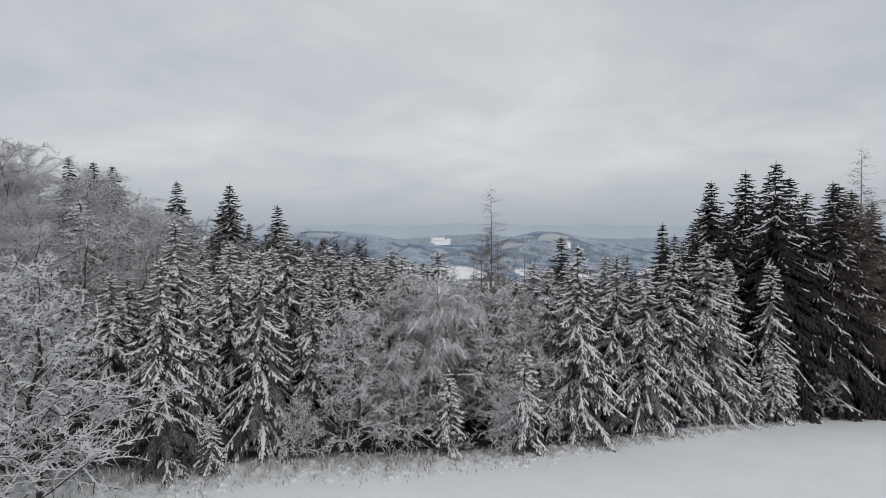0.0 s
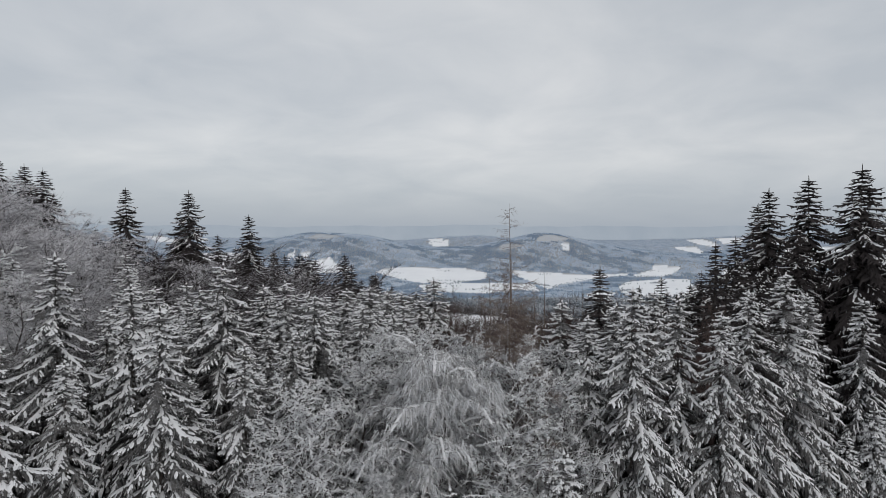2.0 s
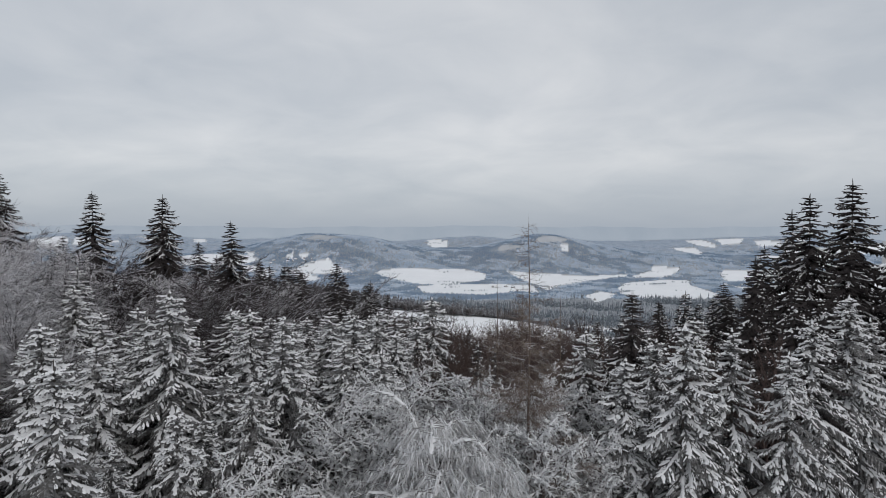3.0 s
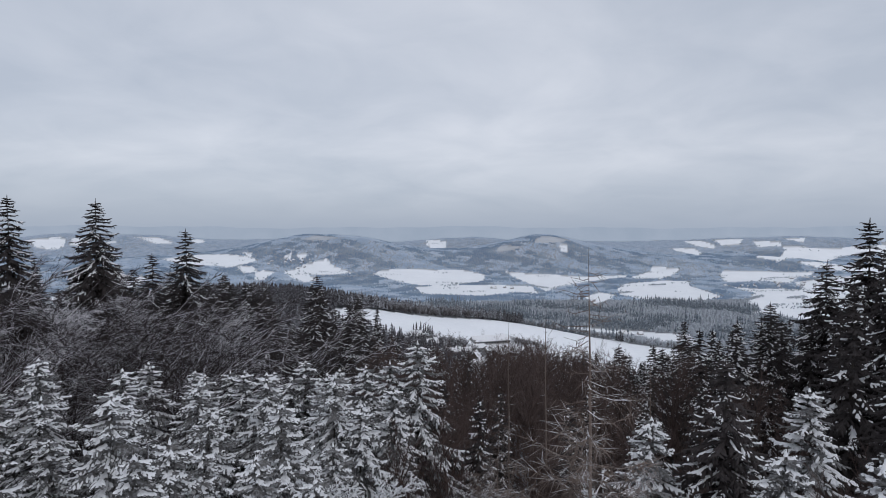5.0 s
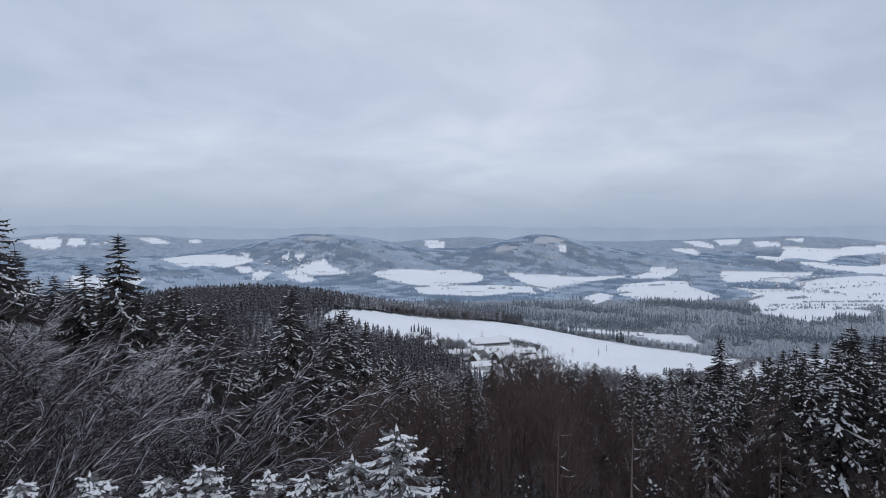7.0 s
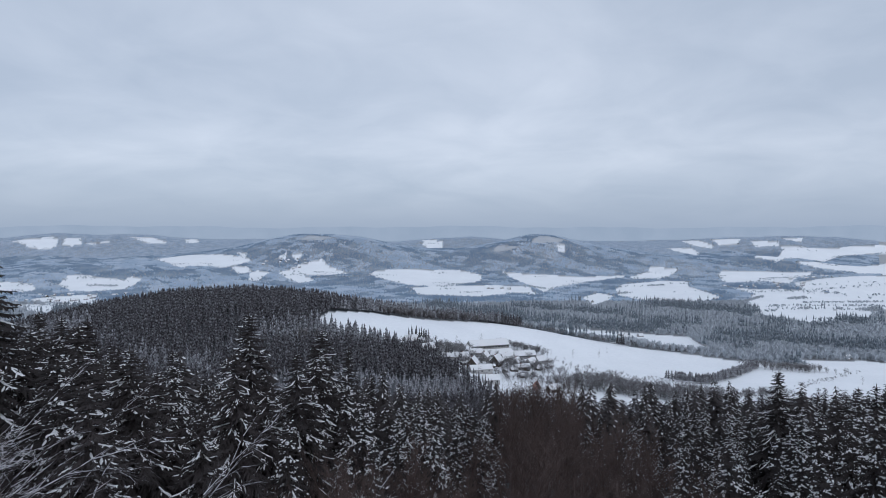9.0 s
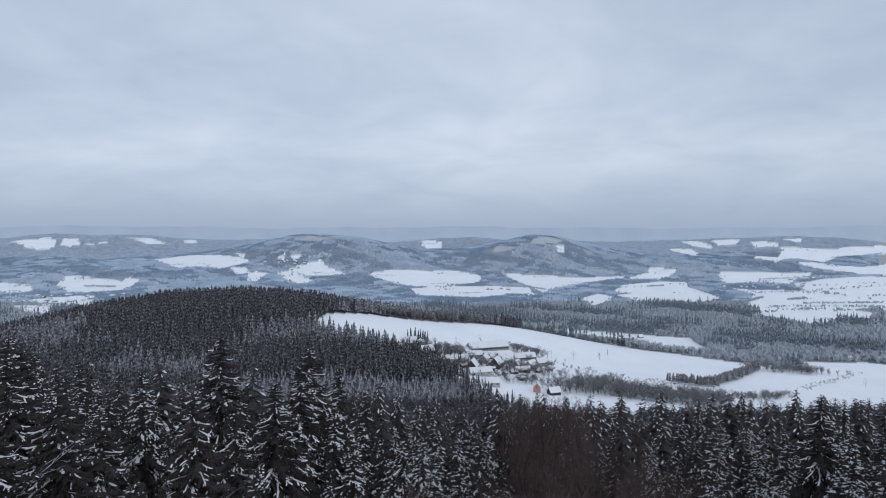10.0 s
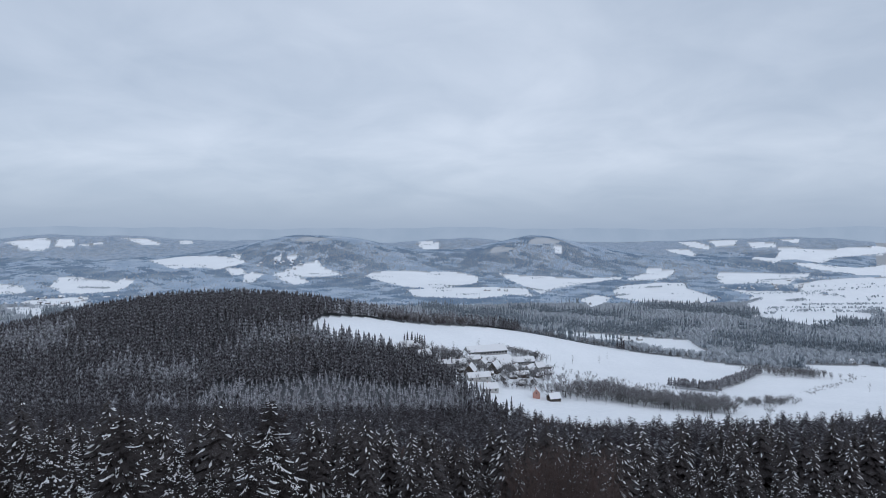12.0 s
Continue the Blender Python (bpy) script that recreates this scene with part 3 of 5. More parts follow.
def birch(name, label, seed, height, limbs, group):
    """Limbs that rise and bow over in arches, hung with long fine strands; snow on the tops of the arches."""
    rng = random.Random(seed)
    wood, strands, white = Geo(), Geo(), Geo()
    stem = [Vector((rng.uniform(-0.15, 0.15) * k, rng.uniform(-0.15, 0.15) * k, height * 0.82 * k / 6 - (0.4 if k == 0 else 0))) for k in range(7)]
    wood.tube(stem, [0.011 * height * (1 - 0.85 * k / 6) for k in range(6)] + [0], 6)
    for k in range(limbs):
        s = 0.32 + 0.6 * (k + rng.random()) / limbs
        a = 2.4 * k + rng.uniform(-0.5, 0.5)
        out = Vector((math.cos(a), math.sin(a), 0))
        side = Vector((-out.y, out.x, 0))
        long = height * 0.46 * (1.15 - 0.5 * s) * rng.uniform(0.6, 1.3)
        p, path = along(stem, s), []
        for j in range(9):
            path.append(p.copy())
            t = 1.3 - 2.6 * (j / 8) ** 1.7
            p = p + (out * math.cos(t) + Vector((0, 0, math.sin(t))) + side * rng.uniform(-0.15, 0.15)) * long / 8
        wood.tube(path, [0.045 * (1 - 0.8 * j / 8) for j in range(8)] + [0], 4)
        for j in range(1, 8):
            if rng.random() < 0.9:
                lobe_of_snow(white, rng, [along(path, (j + f) / 8) - DOWN * 0.02 for f in (0, 0.5, 0.95)], [rng.uniform(0.04, 0.09) for _ in range(3)], side, 0.05)
        for j in range(34):
            u = rng.uniform(0.2, 1.0)
            base = along(path, u)
            way = (out * rng.uniform(0.0, 0.8) + side * rng.gauss(0, 0.7) + Vector((0, 0, rng.uniform(-0.1, 0.5)))).normalized()
            reach = rng.uniform(0.5, 1.3)
            mid = base + way * reach * 0.55
            tip = mid + (way * 0.5 + DOWN * 0.55) * reach * 0.8
            wood.tube([base, mid, tip], [0.012, 0.009, 0], 3)
            if rng.random() < 0.8:
                white.spike(base - DOWN * 0.02, mid - DOWN * 0.02, 0.028)
                white.spike(mid - DOWN * 0.02, tip, 0.03)
            for m in range(10):
                start = along((base, mid, tip), rng.uniform(0.1, 1.0))
                drop = rng.uniform(0.2, 0.7)
                strands.spike(start, start + DOWN * drop * rng.uniform(0.5, 1.0) + (Vector((rng.gauss(0, 0.32), rng.gauss(0, 0.32), 0)) + out * 0.2) * drop, 0.013)
    tree = tagged(new(name), label, "birch tree", group)
    part("trunk", wood, BROWN_SNOWY, tree, "trunk and bowed limbs")
    tagged(part("twig_crown", strands, FROST_PALE, tree, "long hanging frosted twigs"), kind="stuff")
    tagged(part("snow", white, SNOW, tree, "snow on the tops of the bowed limbs"), kind="stuff")
    tree["tall"] = height
    return tree


def arched_tree(name, label, seed, height, stems, group):
    """Long stems from one foot that lean and bow over, with snow along their upper sides."""
    rng = random.Random(seed)
    wood, twigs, white = Geo(), Geo(), Geo()
    for n in range(stems):
        a = rng.gauss(0.0, 1.3)
        out, side = Vector((math.cos(a), math.sin(a), 0)), Vector((-math.sin(a), math.cos(a), 0))
        long = height * rng.uniform(0.7, 1.05)
        tilt, bow = rng.uniform(0.03, 0.25), rng.uniform(0.5, 1.7)
        p = Vector((rng.uniform(-0.6, 0.6), rng.uniform(-0.6, 0.6), -0.3))
        path = [p.copy()]
        for k in range(9):
            t = tilt + bow * ((k + 1) / 9) ** 1.6
            p = p + (out * math.sin(t) + Vector((0, 0, math.cos(t))) + side * rng.uniform(-0.12, 0.12)) * (long / 9)
            path.append(p.copy())
        wood.tube(path, [0.036 * (1 - 0.8 * k / 9) for k in range(9)] + [0], 4)
        for k in range(3, 9):
            rise = Vector((0, 0, 0.03))
            if rng.random() < 0.92:
                white.spike(path[k] + rise, path[k + 1] + rise * 0.6, 0.022)
        for k in range(26):
            s = 0.28 + 0.72 * (k + rng.random()) / 26
            m = min(int(s * 9), 8)
            base = path[m].lerp(path[m + 1], s * 9 - m)
            ahead = (path[m + 1] - path[m]).normalized()
            way = (ahead * 0.9 + side * rng.gauss(0, 0.45) + out * rng.uniform(-0.2, 0.4) + Vector((0, 0, rng.uniform(-0.35, 0.3)))).normalized()
            reach = rng.uniform(1.0, 2.4) * (1.3 - 0.7 * s)
            mid = base + way * reach * 0.55
            tip = mid + (way + Vector((0, 0, -0.35))).normalized() * reach * 0.5
            wood.tube([base, mid, tip], [0.014, 0.01, 0], 3)
            if rng.random() < 0.8:
                white.spike(base + Vector((0, 0, 0.02)), mid + Vector((0, 0, 0.02)), 0.016)
            if rng.random() < 0.7:
                white.spike(mid + Vector((0, 0, 0.02)), tip + Vector((0, 0, 0.01)), 0.014)
            for j in range(6):
                u = rng.random()
                start = base.lerp(mid, u * 2) if u < 0.5 else mid.lerp(tip, u * 2 - 1)
                twigs.spike(start, start + (way + Vector((rng.gauss(0, 0.5), rng.gauss(0, 0.5), rng.gauss(-0.1, 0.4)))).normalized() * rng.uniform(0.35, 0.9), 0.012)
    tree = tagged(new(name), label, "bare tree", group)
    part("trunk", wood, BROWN_DARK, tree, "bowed brown stems")
    tagged(part("twig_crown", twigs, BROWN_DARK, tree, "crown of fine bare twigs"), kind="stuff")
    tagged(part("snow", white, SNOW_THIN, tree, "thin lines of snow along the stems"), kind="stuff")
    tree["tall"] = max(v.z for v in wood.verts)
    return tree


def larch(name, label, seed, height, group, dense):
    rng = random.Random(seed)
    wood, twigs = Geo(), Geo()
    path = [Vector((rng.uniform(-0.08, 0.08) * (k > 0), rng.uniform(-0.08, 0.08) * (k > 0), height * k / 7 - (0.4 if k == 0 else 0))) for k in range(8)]
    wood.tube(path, [0.0048 * height * (1 - k / 7.3) + 0.008 for k in range(7)] + [0], 6)
    h = 0.22 * height
    while h < 0.97 * height:
        a = rng.uniform(0, 6.28)
        s = h / height
        long = (0.165 * height * (1 - s) ** 0.65 + 0.25) * rng.uniform(0.45, 1.15) * (0.5 + 0.5 * dense)
        out = Vector((math.cos(a), math.sin(a), 0))
        p0 = Vector((0, 0, h))
        p1 = p0 + out * long * 0.5 + Vector((0, 0, -0.06 * long))
        p2 = p0 + out * long + Vector((0, 0, 0.08 * long))
        wood.tube([p0, p1, p2], [0.012, 0.007, 0], 3)
        for k in range(int((14 + 40 * long) * dense * min(1.0, max(0.1, (0.86 - s) / 0.16)))):
            u = rng.uniform(0.1, 1)
            base = p0.lerp(p1, u * 2) if u < 0.5 else p1.lerp(p2, u * 2 - 1)
            tip = base + (out * rng.uniform(0, 0.4) + Vector((rng.gauss(0, 0.2), rng.gauss(0, 0.2), rng.uniform(-0.45, 0.25)))) * (0.5 + 0.4 * long)
            twigs.spike(base, tip, 0.009)
        h += 0.085 * rng.uniform(0.6, 1.4) / (0.15 + 0.85 * dense)
    tree = tagged(new(name), label, "larch tree", group)
    part("trunk", wood, LARCH, tree, "thin straight trunk with bare side branches")
    tagged(part("twig_crown", twigs, LARCH, tree, "crown of fine brown twigs"), kind="stuff")
    tree["tall"] = height
    return tree


PLANTED = []  # x, y, room
USED = set()


def plant(template, x, y, top=None, turn=None, size=None, room=1.6):
    """Puts a tree on the ground, so high that it reaches to top (or to size metres). The template itself stands at its first place."""
    z = float(ground_z(x, y))
    tall = (top - z) if top is not None else size
    k = tall / template["tall"]
    m = Matrix.Translation((x, y, z)) @ Matrix.Rotation(random.uniform(0, 6.28) if turn is None else turn, 4, "Z") @ Matrix.Diagonal((k * random.uniform(0.95, 1.05), k * random.uniform(0.95, 1.05), k, 1))
    PLANTED.append((x, y, room))
    if template.name not in USED:
        USED.add(template.name)
        template.matrix_basis = m
        return template
    keep = template.matrix_basis.copy()
    template.matrix_basis = Matrix.Identity(4)
    made = copy_thing(template, m)
    template.matrix_basis = keep
    return made


EDGE_GROUP, STAND_GROUP, SLOPE_GROUP = "spruces at the meadow's edge", "spruces inside the wood", "spruces down the slope"
edge_spruces = [spruce("spruce", "dark green spruce hung with thick snow at the meadow's edge", 11 + k, 14.0, r, NEEDLES, EDGE_GROUP, step=0.74, per_whorl=6, gap=0.18, low=0.05, snow=0.92, cover=0.66, fat=1.15, taper=0.7, pad=q, droop=d) for k, (r, q, d) in enumerate(((4.5, 1.0, 0.12), (4.0, 1.15, 0.25), (5.0, 0.95, 0.05)))]
stand_spruces = [spruce("spruce", "snow-laden spruce standing close among others", 31 + k, 16.0, r, NEEDLES, STAND_GROUP, step=0.74, per_whorl=6, gap=0.19, low=0.36, snow=0.82, cover=0.6, fat=1.2, taper=0.62, pad=q, droop=d) for k, (r, q, d) in enumerate(((5.0, 1.1, 0.12), (5.5, 0.95, 0.05), (4.6, 1.25, 0.25)))]
tall_spruces = [spruce("tall_spruce", "tall nearly black spruce with little snow", 51 + k, 26.0, r, NEEDLES_DARK, "tall dark spruces", step=0.74, per_whorl=7, gap=0.36, low=0.07, snow=0.34, cover=0.36, fat=1.6, taper=0.76, pad=0.65, fringe=1.1, droop=0.1) for k, r in enumerate((9.2, 8.2))]
young_spruces = [spruce("young_spruce", "young spruce bent under snow beside the meadow", 61 + k, 5.0, r, NEEDLES, "young spruces", step=0.4, per_whorl=6, gap=0.13, low=0.04, snow=0.97, cover=0.85, fat=0.85, taper=0.7, pad=1.15) for k, r in enumerate((1.8, 1.6))]
slope_spruces = [spruce("dark_spruce", "dark spruce with snow patches on the falling slope", 71 + k, 19.0, r, NEEDLES_DARK, SLOPE_GROUP, step=0.8, per_whorl=6, gap=0.3, low=0.4, snow=q, cover=0.5, fat=1.45, taper=0.8, pad=1.1, fringe=1.1, droop=0.12, ridge=0.45) for k, (r, q) in enumerate(((4.9, 0.42), (4.4, 0.26), (4.7, 0.55)))]

frosty_trees = [bare_tree("frosted_tree", "bare broadleaf tree with every twig under white snow", 81 + k, 11.0, 34, 0.44, 0.75, ((16, 0.42, 0.62), (22, 0.34, 0.62)), 0.24, BROWN_SNOWY, SNOW, "frosted bare trees", from_height=0.06, coat=0.023) for k in range(3)]
frosty_poles = [bare_tree("frosted_tree", "slim bare tree dusted with hoarfrost in the wood", 85 + k, 13.0, 44, 0.36, 1.0, ((13, 0.42, 0.5), (11, 0.52, 0.5)), 0.35, BROWN_SNOWY, HOAR, "frosted bare trees", from_height=0.22, coat=0.008, lean=0.5, stem=0.008, limb=0.0024) for k in range(2)]
weeping_birch = birch("weeping_birch", "weeping birch with hanging frosted twigs", 91, 12.5, 40, "frosted bare trees")
thicket_trees = [arched_tree("bare_tree", "cluster of leaning bare stems lined with snow", 101 + k, 12.0, 10, "bare trees in the wood") for k in range(3)]
brown_trees = [bare_tree("bare_tree", "upright brown bare tree without leaves", 111 + k, 14.0, 26, 0.36, 1.6, ((7, 0.5, 0.45), (10, 0.5, 0.5)), 0.0, BROWN, BROWN, "bare trees in the wood", from_height=0.3, coat=0.0) for k in range(2)]
larch_tree = larch("larch", "slender leafless larch with brown twigs", 121, 20.0, "leafless larches", 1.0)
larch_pole = larch("larch", "thin nearly bare larch with short side branches", 123, 20.0, "leafless larches", 0.12)

# trees that stand out one by one: x, y, height of the tip
for k, (x, y, top) in enumerate(((-16.6, 35.2, 13.2), (-11.9, 39.0, 13.6), (10.3, 45.6, 13.6), (14.6, 50.3, 12.7), (16.5, 48.6, 11.9), (25.2, 57.2, 13.5),
                                 (-20.1, 44.9, 15.5), (-15.8, 44.2, 14.0), (20.6, 53.5, 12.6), (-21.5, 38.6, 12.0), (8.2, 46.8, 12.0))):
    plant(edge_spruces[k % 3], x, y, top, room=2.3)
for k, (x, y, top) in enumerate(((-7.2, 47.9, 13.0), (-12.8, 48.9, 14.8), (-25.0, 61.5, 13.8), (-6.5, 64.4, 11.8), (-0.6, 65.8, 12.5), (-28.2, 67.2, 14.7), (-10.0, 52.0, 13.5))):
    plant(stand_spruces[k % 3], x, y, top, room=2.0)
for k, (x, y, top) in enumerate(((-13.6, 59.5, 13.2), (-10.0, 59.0, 12.7), (-7.3, 60.0, 12.9), (-6.0, 57.5, 12.0), (-4.1, 59.5, 12.9), (-2.7, 58.0, 12.0), (-8.8, 57.0, 12.1), (-12.0, 57.2, 12.2), (-4.9, 62.0, 12.4), (-10.8, 61.8, 12.4), (-15.6, 57.0, 12.6), (-1.6, 61.0, 12.0), (-14.0, 55.0, 11.6), (-11.2, 54.6, 11.3), (-8.0, 54.4, 11.4), (-5.6, 54.8, 11.2), (-3.4, 55.0, 11.4), (-17.8, 55.5, 12.0), (-12.6, 65.0, 11.8), (-11.2, 66.4, 11.4), (-9.8, 64.6, 11.9), (-8.6, 66.0, 11.5), (-7.2, 64.2, 11.6), (-5.0, 66.2, 11.6), (-3.3, 64.4, 12.2), (-2.2, 66.6, 11.9), (-14.6, 64.0, 12.5), (8.2, 54.0, 12.7), (11.3, 54.0, 12.7))):
    plant(stand_spruces[k % 3], x, y, top - 0.7, room=1.4)
for k, (x, y, top) in enumerate(((35.7, 64.5, 22.2), (10.6, 53.5, 14.2), (36.2, 96.6, 10.9), (40.0, 128.0, 4.1), (38.5, 76.4, 22.3), (36.2, 82.1, 19.6), (36.8, 88.3, 15.8), (41.0, 71.0, 21.0), (44.5, 67.5, 20.0), (49.0, 72.0, 19.5), (31.5, 66.5, 17.0), (33.0, 74.0, 20.8), (53.0, 77.0, 18.0), (46.5, 71.5, 20.5), (57.0, 80.0, 16.5), (49.0, 68.5, 18.0), (43.0, 66.0, 17.0), (40.0, 66.0, 19.0),
                                 (-45.2, 82.1, 23.6), (-39.0, 88.1, 21.8), (-32.0, 89.9, 21.6), (-27.3, 98.9, 18.7), (-16.7, 117.5, 12.4), (-34.1, 105.3, 15.8), (-50.0, 86.0, 24.5), (-56.0, 90.0, 25.5), (-36.4, 99.0, 17.5), (-16.0, 90.0, 12.8), (-19.0, 100.0, 12.6), (-13.5, 104.0, 11.4), (-21.5, 96.0, 13.2))):
    plant(tall_spruces[k % 2], x, y, top, room=2.4)
for k, (x, y, size) in enumerate(((-13.6, 34.6, 3.7), (31.8, 56.9, 7.6), (29.2, 56.2, 5.6), (34.0, 59.0, 6.2), (5.6, 40.5, 7.0), (0.4, 39.2, 5.6), (26.8, 55.0, 4.2), (-9.6, 36.8, 2.6))):
    plant(young_spruces[k % 2], x, y, size=size, room=1.4)
for k, (x, y, size) in enumerate(((-19.5, 28.5, 12.8), (-5.6, 39.0, 10.0), (3.4, 43.0, 11.6), (-2.8, 39.6, 7.5), (3.9, 39.8, 5.0), (-24.5, 32.0, 12.5), (40.5, 62.5, 5.5), (6.6, 45.5, 10.0), (1.6, 50.5, 12.2), (5.8, 52.0, 11.6), (8.4, 50.5, 11.0), (3.6, 46.0, 11.4), (-2.0, 52.5, 12.0), (-4.0, 44.5, 11.0), (2.4, 47.5, 11.5), (-1.6, 46.5, 12.0), (-30.0, 37.0, 14.0), (-34.0, 45.0, 15.0), (-28.0, 50.0, 14.5), (-9.0, 37.4, 4.0))):
    plant(frosty_trees[k % 3], x, y, size=size, room=2.2)
for k, (x, y, top) in enumerate(((-40.0, 56.0, 23.2), (-44.0, 60.0, 24.0), (-36.0, 58.0, 21.2), (-41.0, 50.0, 20.5), (-33.0, 62.0, 19.0), (-47.5, 66.0, 25.0), (-38.0, 64.0, 21.5), (-30.0, 57.0, 17.5))):
    plant(frosty_poles[k % 2], x, y, top, room=1.8)
for k, (x, y, top) in enumerate(((3.0, 68.0, 9.6), (8.0, 66.0, 10.0), (13.0, 69.0, 9.2), (11.0, 74.0, 8.2), (5.0, 75.0, 8.2), (16.0, 65.0, 10.6), (-4.0, 72.0, 9.6), (1.0, 79.0, 7.6), (-8.0, 70.0, 10.6), (18.0, 72.0, 9.4))):
    plant(slope_spruces[k % 3], x, y, top - 1.0, room=1.6)
plant(weeping_birch, -0.2, 41.6, size=12.6, room=2.6)
for x, y, top in ((3.56, 44.7, 18.4), (2.8, 55.0, 12.8), (46.0, 66.0, 24.5), (7.0, 58.0, 12.5)):
    plant(larch_tree, x, y, top, room=1.6)

for x, y, top in ((4.0, 61.5, 14.4), (5.6, 60.5, 15.3), (8.6, 63.0, 13.2), (12.5, 66.0, 12.0)):
    plant(larch_pole, x, y, top, room=1.0)


# ---- the wood between, tree by tree ----
def clear_of(x, y):
    return all((x - a) ** 2 + (y - b) ** 2 > room * room for a, b, room in PLANTED)


rng = random.Random(7)
y = 36.0
while y < 163:
    pace = 3.5 if y < 50 else 3.1 if y < 62 else 4.7 if y < 132 else 5.3
    reach_x = 0.72 * y + 6 if y < 100 else 0.72 * (y - 40) + 34 if y < 132 else 0.74 * (y - 60) + 14
    x = -reach_x
    while x < reach_x:
        px_, py_ = x + rng.uniform(-0.42, 0.42) * pace, y + rng.uniform(-0.42, 0.42) * pace
        x += pace
        verge = py_ - float(np.interp(px_, EDGE_X, EDGE_Y))
        if verge < (4.0 if -22 < px_ < 32 else 1.6) or not clear_of(px_, py_):
            continue
        z = float(ground_z(px_, py_))
        if py_ < (62 if px_ < -1 else 56) + 2.5 * math.sin(px_ / 5) + (6 if px_ > 27 else 0) and not (px_ < -21 and py_ > 54):
            if px_ < -24:
                plant(rng.choice(frosty_poles) if rng.random() < 0.7 else rng.choice(stand_spruces), px_, py_, size=rng.uniform(12.5, 16) + 0.14 * (-24 - px_))
            elif px_ > 27:
                plant(rng.choice(edge_spruces if verge < 7 else stand_spruces), px_, py_, top=z + rng.uniform(13, 17))
            elif -1.5 < px_ < 8 and py_ < 58:
                plant(rng.choice(frosty_poles) if rng.random() < 0.85 else rng.choice(brown_trees), px_, py_, size=rng.uniform(9, 12))
            elif 7 < px_ < 22 and py_ > 49 and rng.random() < 0.35:
                plant(rng.choice(brown_trees), px_, py_, top=rng.uniform(9.0, 11.5))
            elif py_ > 52 and rng.random() < (0.3 if px_ < -4 else 0.55):
                plant(rng.choice(thicket_trees if px_ < -4 else brown_trees), px_, py_, top=rng.uniform(9.5, 11.5), turn=rng.uniform(-0.6, 0.6))
            else:
                plant(rng.choice(edge_spruces if verge < 6 else stand_spruces), px_, py_, top=rng.uniform(9.2, 12.6) if py_ < 50 else rng.uniform(11.2, 13.2))
        elif py_ < (146 if -14 < px_ < 24 else 120) + 5 * math.sin(px_ / 8) and px_ < 21 + 3 * math.sin(py_ / 9):
            if px_ < -9:
                if py_ > 92 + 4 * math.sin(px_ / 6):
                    if rng.random() < 0.4:
                        continue
                    plant(rng.choice(tall_spruces if rng.random() < 0.65 else slope_spruces), px_, py_, top=float(np.interp(px_, (-60, -30, -17, -9), (16.5, 13.4, 12.0, 8.5))) - 0.11 * (py_ - 105) + rng.uniform(-2.6, 0.6))
                else:
                    tip = float(np.interp(py_, (54, 75, 100, 122), (12.4, 12.4, 9.4, 7.6))) + float(np.interp(py_, (70, 100), (0.22, 0.12))) * (-12 - px_) + rng.uniform(-1.8, 0.6)
                    if py_ < 69 and rng.random() < (0.85 if px_ < -24 else 0.0):
                        plant(rng.choice(frosty_poles), px_, py_, top=float(np.interp(px_, (-45, -36, -26, -18, -9), (22.5, 19.0, 16.8, 14.6, 12.6))) + rng.uniform(-1.4, 0.4))
                    elif py_ < 88 and px_ < -15 and rng.random() < (0.3 if px_ < -24 else 0.15):
                        plant(rng.choice(frosty_poles), px_, py_, top=tip)
                    else:
                        plant(rng.choice(thicket_trees), px_, py_, top=tip, turn=rng.uniform(-0.5, 0.5))
            elif px_ < 9 and py_ > 112 + 3 * math.sin(px_ / 3):
                plant(rng.choice(slope_spruces), px_, py_, top=float(np.interp(py_, (112, 146), (2.6, -5.0))) + float(np.interp(px_, (-14, 0, 9), (3.0, 1.0, 0.0))) + rng.uniform(-3.0, 0.6))
            else:
                plant(rng.choice(brown_trees), px_, py_, top=float(np.interp(py_, (56, 80, 110, 146), (9.4, 9.0, 3.2, -5.0))) + rng.uniform(-2.0, 0.6))
        elif py_ >= 132:
            if clear_of(px_, py_) and not (11 < px_ < 25 and py_ < 162):
                line = 18.7 - 0.2313 * (py_ - 42.6)
                plant(rng.choice(slope_spruces), px_, py_, top=max(z + 11, line + rng.uniform(-5.0, 0.2)) if px_ > -3 else z + rng.uniform(14, 22))
        elif not (px_ > 21 and py_ < 62 and verge < 3):
            sight = float(np.interp(px_ / (py_ - 42), (0.25, 0.42, 0.55, 0.8), (0.255, 0.232, 0.195, 0.15)))
            plant(rng.choice(slope_spruces), px_, py_, top=max(z + 9, 18.6 - sight * (py_ - 42.6) + rng.uniform(-3.4, 0.8)))
    y += pace
for x, y in ((13, 150), (17, 152), (21, 150), (15, 156), (19, 158), (23, 155), (12, 161), (15, 148), (19, 147), (16, 161), (20, 154), (13, 154), (22, 160), (18, 164)):
    plant(rng.choice(brown_trees), x, y, size=19.5)


